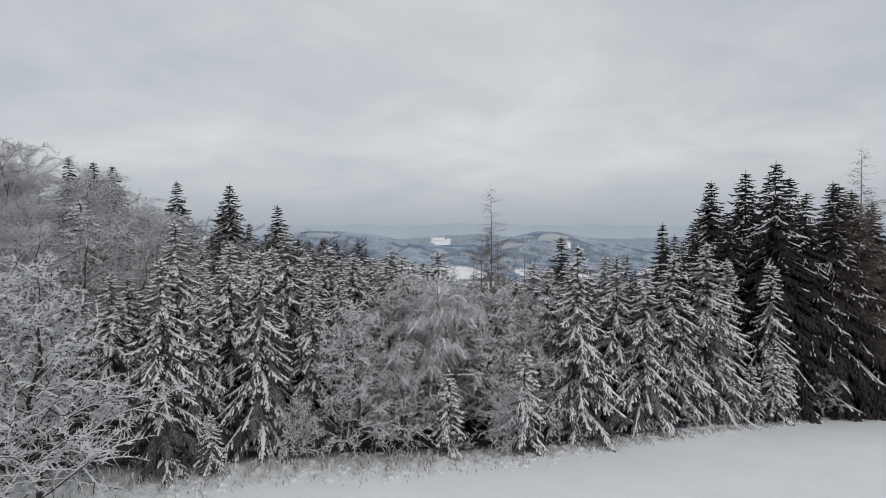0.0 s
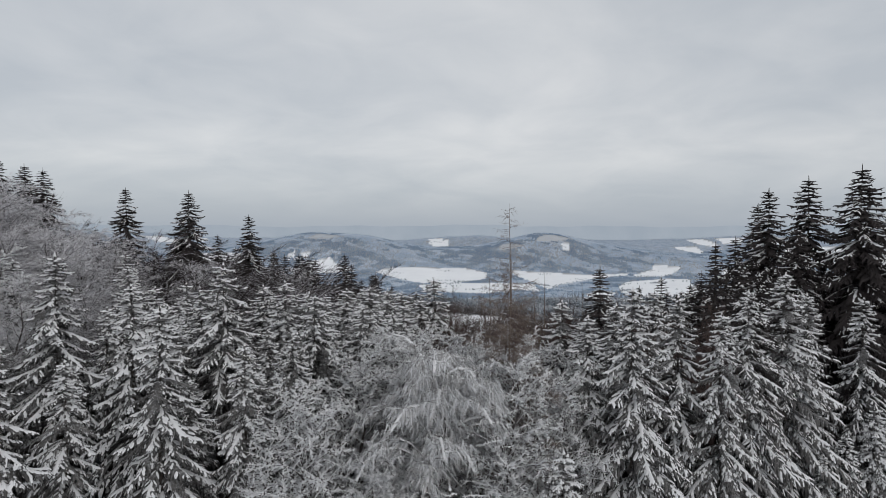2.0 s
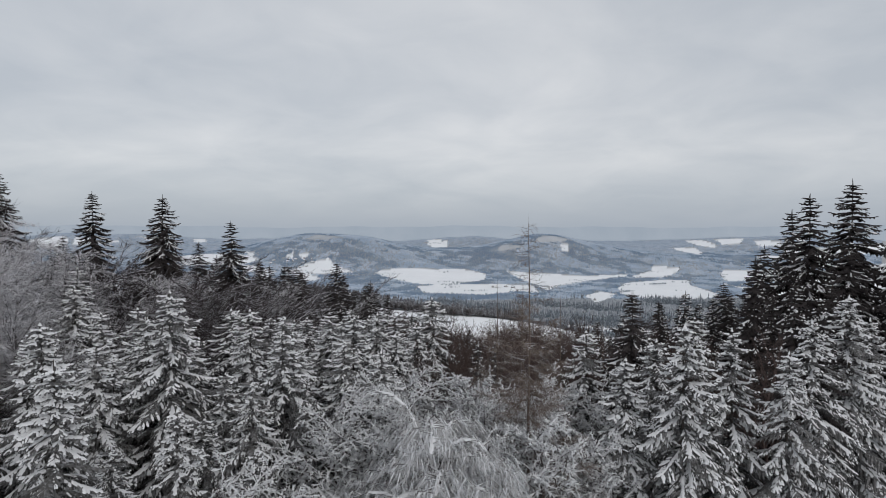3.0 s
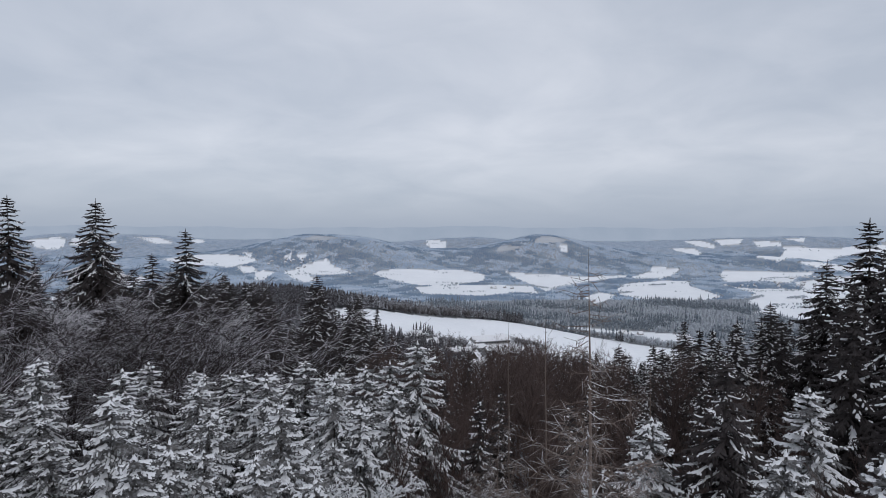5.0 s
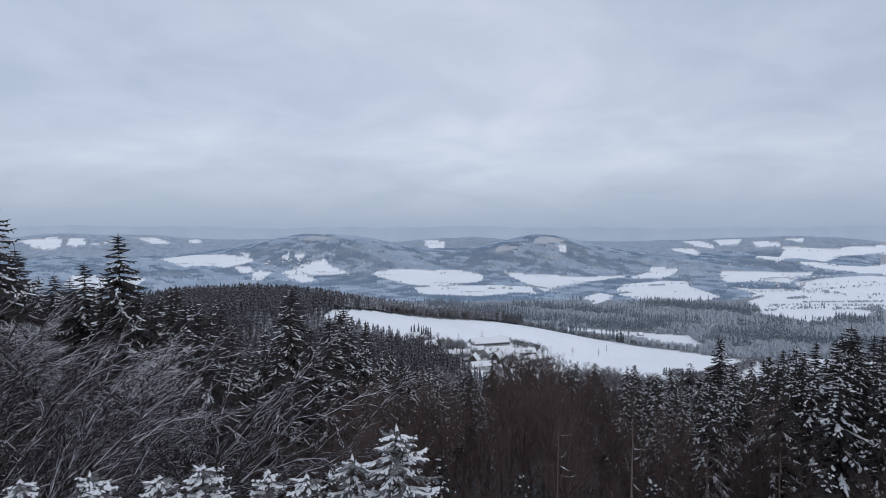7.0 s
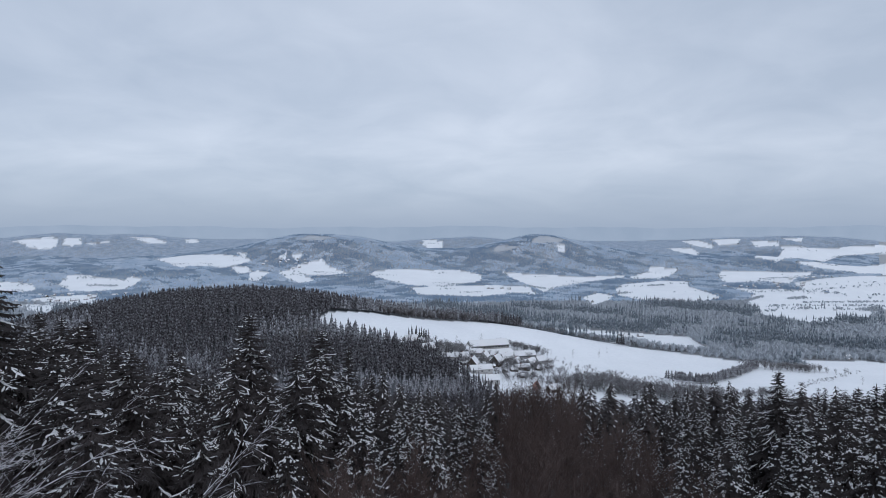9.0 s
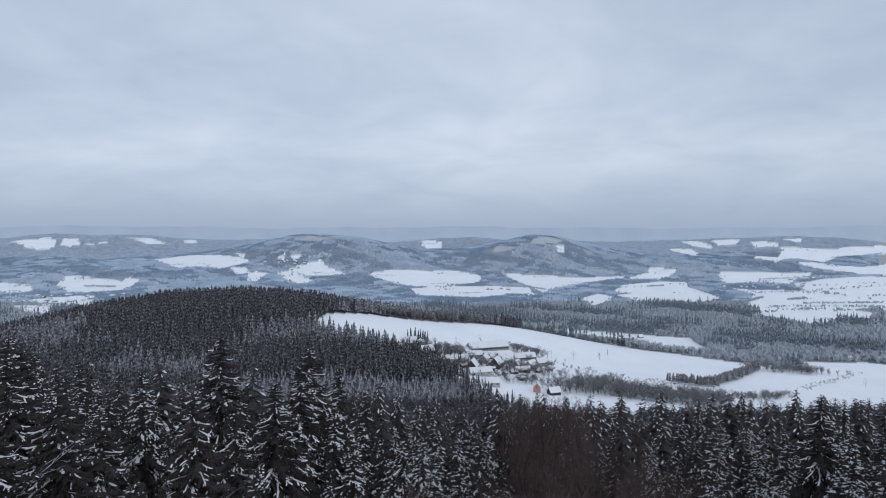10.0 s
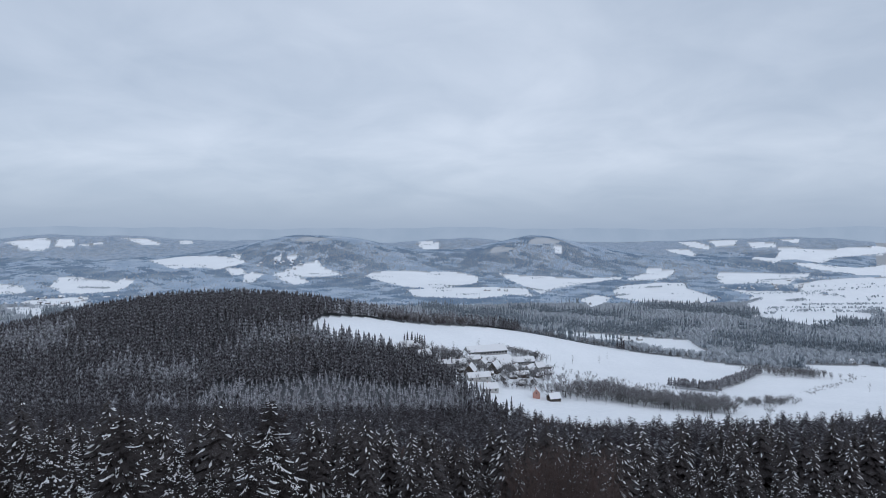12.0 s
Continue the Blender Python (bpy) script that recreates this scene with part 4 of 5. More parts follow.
# ---- woods farther off, too many to count ----
def lite_spruce(levels, per_whorl, seed, load=0.0, low=0.32):
    """A spruce crown one metre high, each branch a folded hanging frond; with it the heaps of snow on a share of the fronds."""
    r = random.Random(seed)
    verts, faces, heaps, heap_faces = [], [], [], []
    for k in range(levels):
        up = low + (0.985 - low) * (k / levels) ** 0.9
        long0 = 0.21 * (1 - up) ** 0.75 + 0.012
        count = per_whorl if up < 0.85 else 4
        spin = r.uniform(0, 6)
        for b in range(count):
            a = spin + 6.283 * b / count + r.uniform(-0.35, 0.35)
            c, s, long = math.cos(a), math.sin(a), long0 * r.uniform(0.65, 1.2)
            z = up + r.uniform(-0.012, 0.012)
            w, drop = long * r.uniform(0.2, 0.34), long * r.uniform(0.35, 0.95) * (1.35 - up)
            n = len(verts)
            verts += [(0, 0, z + 0.01), (c * long * 0.6, s * long * 0.6, z - 0.3 * drop), (c * long, s * long, z - drop),
                      (c * long * 0.62 - s * w, s * long * 0.62 + c * w, z - 0.3 * drop - 0.7 * w), (c * long * 0.62 + s * w, s * long * 0.62 - c * w, z - 0.3 * drop - 0.7 * w)]
            faces += [(n, n + 3, n + 1), (n + 1, n + 3, n + 2), (n, n + 1, n + 4), (n + 1, n + 2, n + 4)]
            if r.random() < load:
                n, f, v, e = len(heaps), r.uniform(0.15, 0.5), w * r.uniform(0.2, 0.38), r.uniform(0.8, 1.05)
                heaps += [(c * long * f, s * long * f, z - 0.3 * drop * f + 0.008), (c * long * e, s * long * e, z - drop * e + 0.006), (c * long * 0.7 - s * v, s * long * 0.7 + c * v, z - 0.42 * drop - 0.3 * v), (c * long * 0.7 + s * v, s * long * 0.7 - c * v, z - 0.42 * drop - 0.3 * v), (c * long * 0.68, s * long * 0.68, z - 0.38 * drop + 0.011)]
                heap_faces += [(n, n + 4, n + 2), (n + 4, n + 1, n + 2), (n, n + 3, n + 4), (n + 4, n + 3, n + 1)]
    return (np.array(verts), np.array(faces)), (np.array(heaps), np.array(heap_faces))


def cone_template(tiers, points, seed, thin=0.15):
    """A ragged conifer one metre high, of stacked star-shaped skirts."""
    r = random.Random(seed)
    verts, faces = [], []
    for k in range(tiers):
        top, low = 1 - 0.75 * k / tiers, 1 - 0.75 * (k + 1) / tiers - 0.06
        wide = thin * ((k + 1) / tiers) ** 0.8
        apex = len(verts)
        verts.append((0, 0, top))
        spin = r.uniform(0, 6)
        for j in range(points * 2):
            a = spin + math.pi * j / points
            w = wide * (r.uniform(0.8, 1.3) if j % 2 == 0 else r.uniform(0.3, 0.5))
            verts.append((w * math.cos(a), w * math.sin(a), low + (0 if j % 2 == 0 else 0.06) + r.uniform(-0.025, 0.025)))
        faces += [(apex, apex + 1 + j, apex + 1 + (j + 1) % (points * 2)) for j in range(points * 2)]
    return np.array(verts), np.array(faces)


def arrays_of(geo, scale):
    """A Geo as vertices and triangles, shrunk to one metre of height."""
    tris = []
    for face in geo.faces:
        tris += [(face[0], face[k], face[k + 1]) for k in range(1, len(face) - 1)]
    return np.array([tuple(v) for v in geo.verts]) * scale, np.array(tris)


def tuft_template(seed, sides, wide):
    """The tip of a far tree crown."""
    r = random.Random(seed)
    verts = [(wide * r.uniform(0.7, 1.2) * math.cos(6.283 * j / sides), wide * r.uniform(0.7, 1.2) * math.sin(6.283 * j / sides), r.uniform(0.0, 0.2)) for j in range(sides)]
    verts.append((r.uniform(-0.05, 0.05), r.uniform(-0.05, 0.05), 1.0))
    return np.array(verts), np.array([(j, (j + 1) % sides, sides) for j in range(sides)])


def twiggy_template(seed, count, broad=0.028):
    """A bare crown one metre high: a spray of thin upward limbs."""
    r = random.Random(seed)
    verts, faces = [], []
    for k in range(count):
        a, s = r.uniform(0, 6.283), r.uniform(0.25, 0.7)
        spread = r.uniform(0.1, 0.36)
        tip = Vector((math.cos(a) * spread, math.sin(a) * spread, r.uniform(0.6, 1.0) - 0.4 * spread))
        base = Vector((tip.x * 0.25, tip.y * 0.25, tip.z * s))
        side = Vector((-math.sin(a + 0.8), math.cos(a + 0.8), 0)) * broad
        n = len(verts)
        verts += [tuple(base + side), tuple(base - side), tuple(tip)]
        faces.append((n, n + 1, n + 2))
    return np.array(verts), np.array(faces)


def bare_crown_template(seed, limbs, twigs, spread):
    """A bare tree one metre high: trunk, limbs and fine twigs."""
    r = random.Random(seed)
    geo = Geo()
    geo.spike(Vector((0, 0, -0.05)), Vector((r.uniform(-0.05, 0.05), r.uniform(-0.05, 0.05), 0.85)), 0.012)
    for k in range(limbs):
        a, low = 2.4 * k + r.uniform(-0.4, 0.4), r.uniform(0.12, 0.62)
        base = Vector((0, 0, low))
        out = Vector((math.cos(a) * spread, math.sin(a) * spread, r.uniform(0.5, 1.1)))
        tip = base + out * r.uniform(0.3, 0.5) * (1.25 - 0.6 * low)
        tip.z = min(tip.z, 0.97)
        geo.spike(base, tip, 0.007)
        for j in range(twigs):
            start = base.lerp(tip, r.uniform(0.25, 1.0))
            end = start + Vector((r.gauss(0, 0.09), r.gauss(0, 0.09), r.uniform(-0.02, 0.16)))
            side = Vector((r.uniform(-1, 1), r.uniform(-1, 1), 0)) * 0.012
            geo.fan([start + side, start - side, end], (0, 1, 2))
    return arrays_of(geo, 1.0)


def wood_mass(name, label, templates, spots, material, category="wood", seed=5):
    """One mesh of very many trees. spots: x, y, height, width factor."""
    gen = np.random.default_rng(seed)
    all_v, all_f, start = [], [], 0
    choice = gen.integers(0, len(templates), len(spots))
    for k, (tv, tf) in enumerate(templates):
        s = spots[choice == k]
        if not len(s):
            continue
        a = gen.uniform(0, 6.283, len(s))
        ca, sa = np.cos(a)[:, None], np.sin(a)[:, None]
        h, w = s[:, 2:3], (s[:, 2] * s[:, 3])[:, None]
        v = np.stack([s[:, 0:1] + w * (ca * tv[:, 0] - sa * tv[:, 1]), s[:, 1:2] + w * (sa * tv[:, 0] + ca * tv[:, 1]), ground_z(s[:, 0], s[:, 1])[:, None] - 0.5 + h * tv[:, 2]], -1)
        f = tf[None] + (np.arange(len(s)) * len(tv))[:, None, None] + start
        start += len(s) * len(tv)
        all_v.append(v.reshape(-1, 3))
        all_f.append(f.reshape(-1, 3))
    v, f = np.concatenate(all_v), np.concatenate(all_f)
    mesh = bpy.data.meshes.new(name)
    mesh.vertices.add(len(v))
    mesh.vertices.foreach_set("co", v.ravel())
    mesh.loops.add(f.size)
    mesh.loops.foreach_set("vertex_index", f.ravel().astype(np.int32))
    mesh.polygons.add(len(f))
    mesh.polygons.foreach_set("loop_start", np.arange(len(f)) * 3)
    mesh.update(calc_edges=True)
    mesh.materials.append(material)
    return tagged(new(name, mesh), label, category, kind="stuff")


def scatter(y0, y1, pace, seed, margin=14):
    """Jittered spots in the wedge that opens ahead, outside the fields."""
    gen = np.random.default_rng(seed)
    xs, ys = np.meshgrid(np.arange(-0.8 * y1, 0.8 * y1, pace), np.arange(y0, y1, pace))
    xs, ys = xs.ravel(), ys.ravel()
    xs, ys = xs + gen.uniform(-0.45, 0.45, len(xs)) * pace, ys + gen.uniform(-0.45, 0.45, len(ys)) * pace
    keep = (np.abs(xs) < 0.74 * (ys - 33) + margin) & (ys < y1)
    xs, ys = xs[keep], ys[keep]
    keep = ~in_field(xs, ys)
    return xs[keep], ys[keep], gen


def rows_of(x, y, gen, low, high, thin=0.85, wide=1.15):
    return np.stack([x, y, gen.uniform(low, high, len(x)), gen.uniform(thin, wide, len(x))], 1)


COARSE, COARSE_SNOW = zip(*(lite_spruce(28, 8, 200 + k, load, 0.4) for k, load in enumerate((0.24, 0.12, 0.34, 0.18))))
LITE = [lite_spruce(14, 5, k)[0] for k in range(4)]
CONES = [cone_template(4, 4, k) for k in range(5)]
SMALL_CONES = [cone_template(2, 3, 10 + k) for k in range(3)]
TUFTS = [tuft_template(k, 3, 0.42) for k in range(4)]
SPRAYS = [twiggy_template(k, 40) for k in range(4)]
LOOSE = [twiggy_template(60 + k, 18, 0.09) for k in range(4)]
CROWNS = [twiggy_template(30 + k, 34, 0.055) for k in range(4)]

x, y, gen = scatter(164, 235, 5.3, 1)
kind = patchy(x, y, 40) + 0.4 * gen.normal(size=len(x))
rows = rows_of(x, y, gen, 12, 26, 0.85, 1.3)
most = np.clip(18.7 - 0.2313 * (y - 42.6) - ground_z(x, y), 10, 26) * gen.uniform(0.6, 1.2, len(x))
rows[:, 2] = np.where(x > -3, np.minimum(rows[:, 2], most), rows[:, 2])
wood_mass("spruce_wood", "dark spruce wood on the slope below", COARSE, rows[kind > -0.95], NEEDLES_DARK)
wood_mass("snow_on_spruces", "snow patches lying on the spruces of the slope", COARSE_SNOW, rows[kind > -0.95], SNOW, "snow")
thin = rows[kind <= -0.95]
thin[:, 2] *= 0.72
wood_mass("bare_wood", "patches of bare brown broadleaf trees among spruces", SPRAYS, thin, BROWN)

x, y, gen = scatter(235, 540, 5.7, 6)
kind = patchy(x, y, 75) + 0.7 * patchy(y, x, 31) + 0.3 * gen.normal(size=len(x)) + np.clip((-x - 20) / 160, -0.3, 0.9)
rows = rows_of(x, y, gen, 12, 25, 1.15, 1.6)
wood_mass("spruce_wood", "dark spruce wood with snow patches down the slope", LITE, rows[kind > -0.2], WOOD_BLACK)
wood_mass("snowy_spruce_wood", "spruce wood well dusted with snow down the slope", LITE, rows[(kind > -0.8) & (kind <= -0.2)], WOOD_DUSTED)
thin = rows[kind <= -0.8]
thin[:, 2] *= 0.75
wood_mass("bare_wood", "dark bare broadleaf trees among the spruces", SPRAYS, thin, BROWN)

x, y, gen = scatter(540, 1150, 6.4, 4)
keep = (y < 1000) | (x < 150)
x, y = x[keep], y[keep]
kind = patchy(x, y, 120) + 0.8 * patchy(y, x, 47) + 0.25 * gen.normal(size=len(x)) + np.clip((-x - 120) / 220, -0.4, 1.1)
rows = rows_of(x, y, gen, 11, 24, 1.25, 1.8)
plantation = (y < 712 + 0.1 * x + 10 * np.sin(x / 23)) & (y > 575) & (x > -215) & (x < 40)
rows[plantation, 2] *= 0.5
pines = (y >= 712 + 0.1 * x + 10 * np.sin(x / 23)) & (y < 800 + 0.15 * x) & (x > -190)
rows[pines, 2] = np.maximum(rows[pines, 2], 20)
kind = np.where(pines, np.abs(kind) + 0.2, kind)
wood_mass("young_spruce_wood", "young snowy spruces in a close plantation", CONES, rows[plantation], WOOD_YOUNG)
rows, kind = rows[~plantation], kind[~plantation]
wood_mass("spruce_wood", "dense dark spruce wood round the field", CONES, rows[kind > 0.15], WOOD_DARK)
wood_mass("snowy_spruce_wood", "spruce wood well dusted with snow round the field", CONES, rows[(kind > -0.95) & (kind <= 0.15)], WOOD_WHITE)
thin = rows[kind <= -0.95]
thin[:, 2] *= 0.8
wood_mass("bare_wood", "bare grey broadleaf wood on the round hill", SPRAYS, thin, TWIGS_GREY)

x, y, gen = scatter(1000, 2100, 8.4, 2)
keep = (y > 1150) | (x >= 150)
x, y = x[keep], y[keep]
kind = patchy(x, y, 130) + 0.6 * patchy(y, x, 47) + 0.3 * gen.normal(size=len(x))
rows = rows_of(x, y, gen, 15, 32, 0.7, 1.1)
wood_mass("valley_spruces", "haze-tinted frosted spruces in the valley wood", SMALL_CONES, rows[kind > 0.42], WOOD_VALLEY)
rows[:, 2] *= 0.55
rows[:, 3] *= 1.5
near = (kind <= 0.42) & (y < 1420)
wood_mass("valley_broadleaf_wood", "grey haze-tinted frosted bare trees at the valley wood's edge", CROWNS, rows[near], WOOD_BARE)
wood_mass("valley_broadleaf_wood", "grey haze-tinted frosted broadleaf wood on the valley floor", LOOSE, rows[(kind <= 0.42) & ~near], WOOD_BARE)

x, y, gen = scatter(2100, 4900, 9.6, 3)
kind = 0.6 * patchy(x, y, 230) + 0.6 * patchy(y, x, 75) + 0.5 * patchy(x + 0.4 * y, y, 33) + 0.12 * gen.normal(size=len(x))
rows = rows_of(x, y, gen, 4.5, 9.0, 1.6, 2.4)
kind = np.where(inside_of(x, y, CLEARINGS), -1.0, kind)
rows[inside_of(x, y, CLEARINGS), 2] *= 0.35
# Beyond this line the wood's colour holds the most painted haze.
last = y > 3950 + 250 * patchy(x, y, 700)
wood_mass("hill_spruces", "frosted spruce wood on the far hills, blue-grey from painted haze", TUFTS, rows[(kind > 0.0) & ~last], WOOD_FAR)
wood_mass("hill_broadleaf_wood", "frosted broadleaf wood on the far hills, paled by painted haze", TUFTS, rows[(kind <= 0.0) & ~last], WOOD_GREY)
wood_mass("ridge_wood", "frosted wood on the farthest ridges, palest from painted haze", TUFTS, rows[last], WOOD_RIDGE)


# ---- the last ridge, a glowing backdrop with haze as its colour ----
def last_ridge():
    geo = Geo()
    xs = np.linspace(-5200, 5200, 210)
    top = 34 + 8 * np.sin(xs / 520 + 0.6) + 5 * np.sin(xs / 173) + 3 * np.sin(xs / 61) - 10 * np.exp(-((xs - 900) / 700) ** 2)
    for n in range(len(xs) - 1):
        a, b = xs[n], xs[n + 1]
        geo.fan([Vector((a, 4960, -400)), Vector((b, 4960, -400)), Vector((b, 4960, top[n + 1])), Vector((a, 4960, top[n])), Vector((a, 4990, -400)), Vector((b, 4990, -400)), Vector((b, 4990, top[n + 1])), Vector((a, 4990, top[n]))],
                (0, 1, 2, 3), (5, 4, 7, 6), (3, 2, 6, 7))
    ob = new("backdrop", geo.mesh("backdrop", MIST_GLOW))
    tagged(ob, "glowing backdrop ridge at the horizon with painted blue-grey haze", "distant ridge", kind="structure")


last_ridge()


# ---- the village and its trees ----
def house(label, x, y, turn, long, wide, wall_h, roof_h, wall_mat, windows=3, chimney=True, doors=1, group="village houses", name="house"):
    """A house with a snow-covered saddle roof; its ridge runs along its length."""
    base = tagged(new(name), label, "house", group)
    a, b = long / 2, wide / 2
    walls = Geo()
    walls.fan([Vector(p) for p in ((-a, -b, -2), (a, -b, -2), (a, b, -2), (-a, b, -2), (-a, -b, wall_h), (a, -b, wall_h), (a, b, wall_h), (-a, b, wall_h), (-a, 0, wall_h + roof_h), (a, 0, wall_h + roof_h))],
              (0, 1, 5, 4), (2, 3, 7, 6), (1, 2, 6, 9, 5), (3, 0, 4, 8, 7))
    part("wall", walls, wall_mat, base)
    for hand in (-1, 1):
        slab = Geo()
        over, eave, t = a + 0.6, b + 0.7, 0.35
        drop = roof_h * 0.7 / b
        slab.fan([Vector(p) for p in ((-over, 0, wall_h + roof_h + 0.02), (over, 0, wall_h + roof_h + 0.02), (over, hand * eave, wall_h - drop + 0.02), (-over, hand * eave, wall_h - drop + 0.02),
                                      (-over, 0, wall_h + roof_h + t), (over, 0, wall_h + roof_h + t), (over, hand * eave, wall_h - drop + t), (-over, hand * eave, wall_h - drop + t))],
                 (0, 1, 2, 3), (4, 5, 6, 7), (0, 1, 5, 4), (1, 2, 6, 5), (2, 3, 7, 6), (3, 0, 4, 7))
        part("roof_slope", slab, SNOW, base, "roof slope under thick snow")
    for hand in (-1, 1):
        for k in range(windows):
            at_x = -a + long * (k + 0.5) / windows
            w = min(0.62, long / windows * 0.3) if long < 30 else long / windows * 0.36
            pane = Geo()
            pane.box(at_x - w, hand * b - 0.06, wall_h * 0.38, at_x + w, hand * b + 0.06, wall_h * 0.78)
            part("window", pane, GLASS_DARK, base)
    for end in (-1, 1):
        pane = Geo()
        pane.box(end * a - 0.06, -0.7, wall_h * 0.9, end * a + 0.06, 0.7, wall_h * 0.9 + 1.3)
        part("window", pane, GLASS_DARK, base)
    if chimney:
        stack = Geo()
        stack.box(-0.2 * a - 0.35, 0.5, wall_h + roof_h * 0.4, -0.2 * a + 0.35, 1.2, wall_h + roof_h + 0.9)
        part("chimney", stack, BRICK_RED, base)
    base.matrix_basis = pose(x, y, float(ground_z(x, y)), 0, 0, turn)
    return base


house("long farm building with a row of dark windows and snowy roof", 74, 886, 18, 56, 18, 5.6, 6.4, WALL_GREY, windows=13, chimney=False, group="farm buildings", name="barn")
house("snow-roofed barn with dark gable", 84, 848, 16, 38, 15, 3.6, 6.0, WALL_DARK, windows=6, chimney=False, group="farm buildings", name="barn")
house("long grey barn with snowy roof", 118, 864, 14, 36, 13, 4.0, 5.0, WALL_GREY, windows=7, chimney=False, group="farm buildings", name="barn")
for x, y, turn, long, wide, wall_h, roof_h, mat, label in (
        (46, 772, 75, 16, 12, 4.5, 6.5, WALL_DARK, "dark-gabled house with steep snowy roof"), (54, 754, 15, 26, 10, 4.0, 3.4, WALL_PALE, "long pale house with snowy roof"),
        (64, 815, 70, 13, 9, 4.0, 4.0, WALL_PALE, "small pale house with snowy roof"), (77, 798, 65, 17, 12, 4.5, 6.5, WALL_DARK, "dark-gabled house with steep snowy roof"),
        (93, 826, 25, 15, 9, 4.0, 4.2, WALL_PALE, "small pale house with snowy roof"), (123, 818, 50, 15, 10, 4.0, 4.6, WALL_PALE, "pale house with snowy roof beside bare trees"),
        (108, 790, 12, 18, 7, 3.0, 2.2, WALL_DARK, "low dark shed with snowy roof"), (139, 842, 30, 13, 9, 4.0, 4.2, WALL_GREY, "grey house with snowy roof"),
        (110, 698, 80, 8.5, 7.5, 4.6, 3.6, WALL_PINK, "salmon-pink house at the lower edge of the village"), (126, 688, 20, 12, 8, 2.6, 3.6, WALL_DARK, "dark wooden shed under snow"),
        (62, 710, 10, 18, 9, 4.0, 3.6, WALL_PALE, "pale house with snowy roof"), (52, 828, 20, 20, 9, 3.6, 3.2, WALL_GREY, "grey outbuilding with snowy roof"),
        (18, 792, 5, 22, 9, 3.6, 3.2, WALL_GREY, "grey outbuilding with snowy roof"), (-9, 812, 40, 18, 10, 4.0, 5.0, WALL_PALE, "pale house at the wood's edge"),
        (-31, 836, 15, 16, 11, 3.6, 5.5, WALL_DARK, "dark wooden house at the wood's edge"), (104, 812, 60, 12, 9, 3.6, 4.2, WALL_PALE, "small pale house with snowy roof"), (36, 800, 30, 13, 9, 3.6, 4.0, WALL_GREY, "grey house with snowy roof")):
    house(label, x, y, turn, long, wide, wall_h + 1.4, roof_h + 0.8, mat)

for x, y, turn, long, wide in ((96, 778, 20, 9, 5), (84, 768, 70, 8, 5), (130, 800, 35, 10, 5), (70, 782, 10, 7, 5), (118, 770, 80, 8, 4), (36, 780, 40, 9, 5), (146, 820, 15, 9, 5), (102, 750, 25, 6, 4), (24, 818, 60, 10, 6), (152, 860, 30, 10, 5)):
    house("low dark wooden shed among the village trees", x, y, turn, long, wide, 3.0, 1.6, WALL_DARK, windows=1, chimney=False, group="village sheds", name="shed")

# hamlets farther off
far_house = house("small far-off house with snowy roof", 330, 1440, 20, 13, 9, 4.2, 4.2, WALL_PALE, windows=2, group="far hamlet houses")
far_shed = house("dark far-off shed with snowy roof", 345, 1452, 70, 14, 8, 3.2, 3.6, WALL_DARK, windows=2, chimney=False, group="far hamlet houses")
spread = random.Random(3)
for cx, cy, rx, ry, count in ((415, 1435, 90, 30, 8), (690, 1122, 60, 12, 4), (915, 2125, 110, 40, 12), (1330, 2440, 170, 60, 16), (-1330, 2190, 130, 110, 20), (-1080, 2330, 120, 60, 9), (-790, 3170, 130, 80, 14), (560, 2120, 60, 30, 4), (260, 2560, 60, 40, 5), (1560, 2560, 120, 50, 8)):
    for k in range(count):
        x, y = cx + spread.uniform(-rx, rx), cy + spread.uniform(-ry, ry)
        copy_thing(far_house if spread.random() < 0.7 else far_shed, pose(x, y, float(ground_z(x, y)), 0, 0, spread.uniform(0, 180)))


# ---- hedges, copses and single trees out in the fields ----
def hedge(name, label, x0, y0, x1, y1, count, broad, low, high, templates, material, seed, plump=1.0):
    gen = np.random.default_rng(seed)
    s = gen.uniform(0, 1, count)
    x = x0 + s * (x1 - x0) + gen.normal(0, broad, count)
    y = y0 + s * (y1 - y0) + gen.normal(0, broad, count)
    return wood_mass(name, label, templates, rows_of(x, y, gen, low, high, 0.8 * plump, 1.2 * plump), material, "hedge")


BUSH = [bare_crown_template(50 + k, 14, 16, 0.55 + 0.1 * k) for k in range(4)]
hedge("copse", "bare grey copse below the village", 195, 715, 290, 655, 260, 13, 9, 19, BUSH, TWIGS_GREY, 1)
hedge("copse", "tall bare trees beside the lower lane", 140, 700, 205, 745, 90, 12, 10, 20, BUSH, TWIGS_GREY, 14)
hedge("copse", "bare bushes beside the lower field", 330, 705, 400, 735, 130, 8, 4, 10, BUSH, TWIGS_GREY, 2)
hedge("spruce_belt", "belt of dark spruces between two fields", 300, 815, 350, 800, 70, 2.5, 10, 15, CONES, WOOD_WHITE, 3, 2.0)
hedge("spruce_belt", "belt of dark spruces between two fields", 350, 810, 500, 985, 190, 3, 10, 15, CONES, WOOD_WHITE, 4, 2.0)
hedge("copse", "brown bare copse behind the belt of spruces", 500, 985, 590, 960, 120, 14, 8, 14, BUSH, TWIGS_GREY, 15)
hedge("hedge", "bare hedge along the slope", 460, 800, 650, 975, 110, 5, 1.5, 4.5, BUSH, TWIGS_GREY, 5)
hedge("hedge", "bare trees along the village lane", 140, 880, 300, 790, 70, 6, 2, 7, BUSH, TWIGS_GREY, 6)
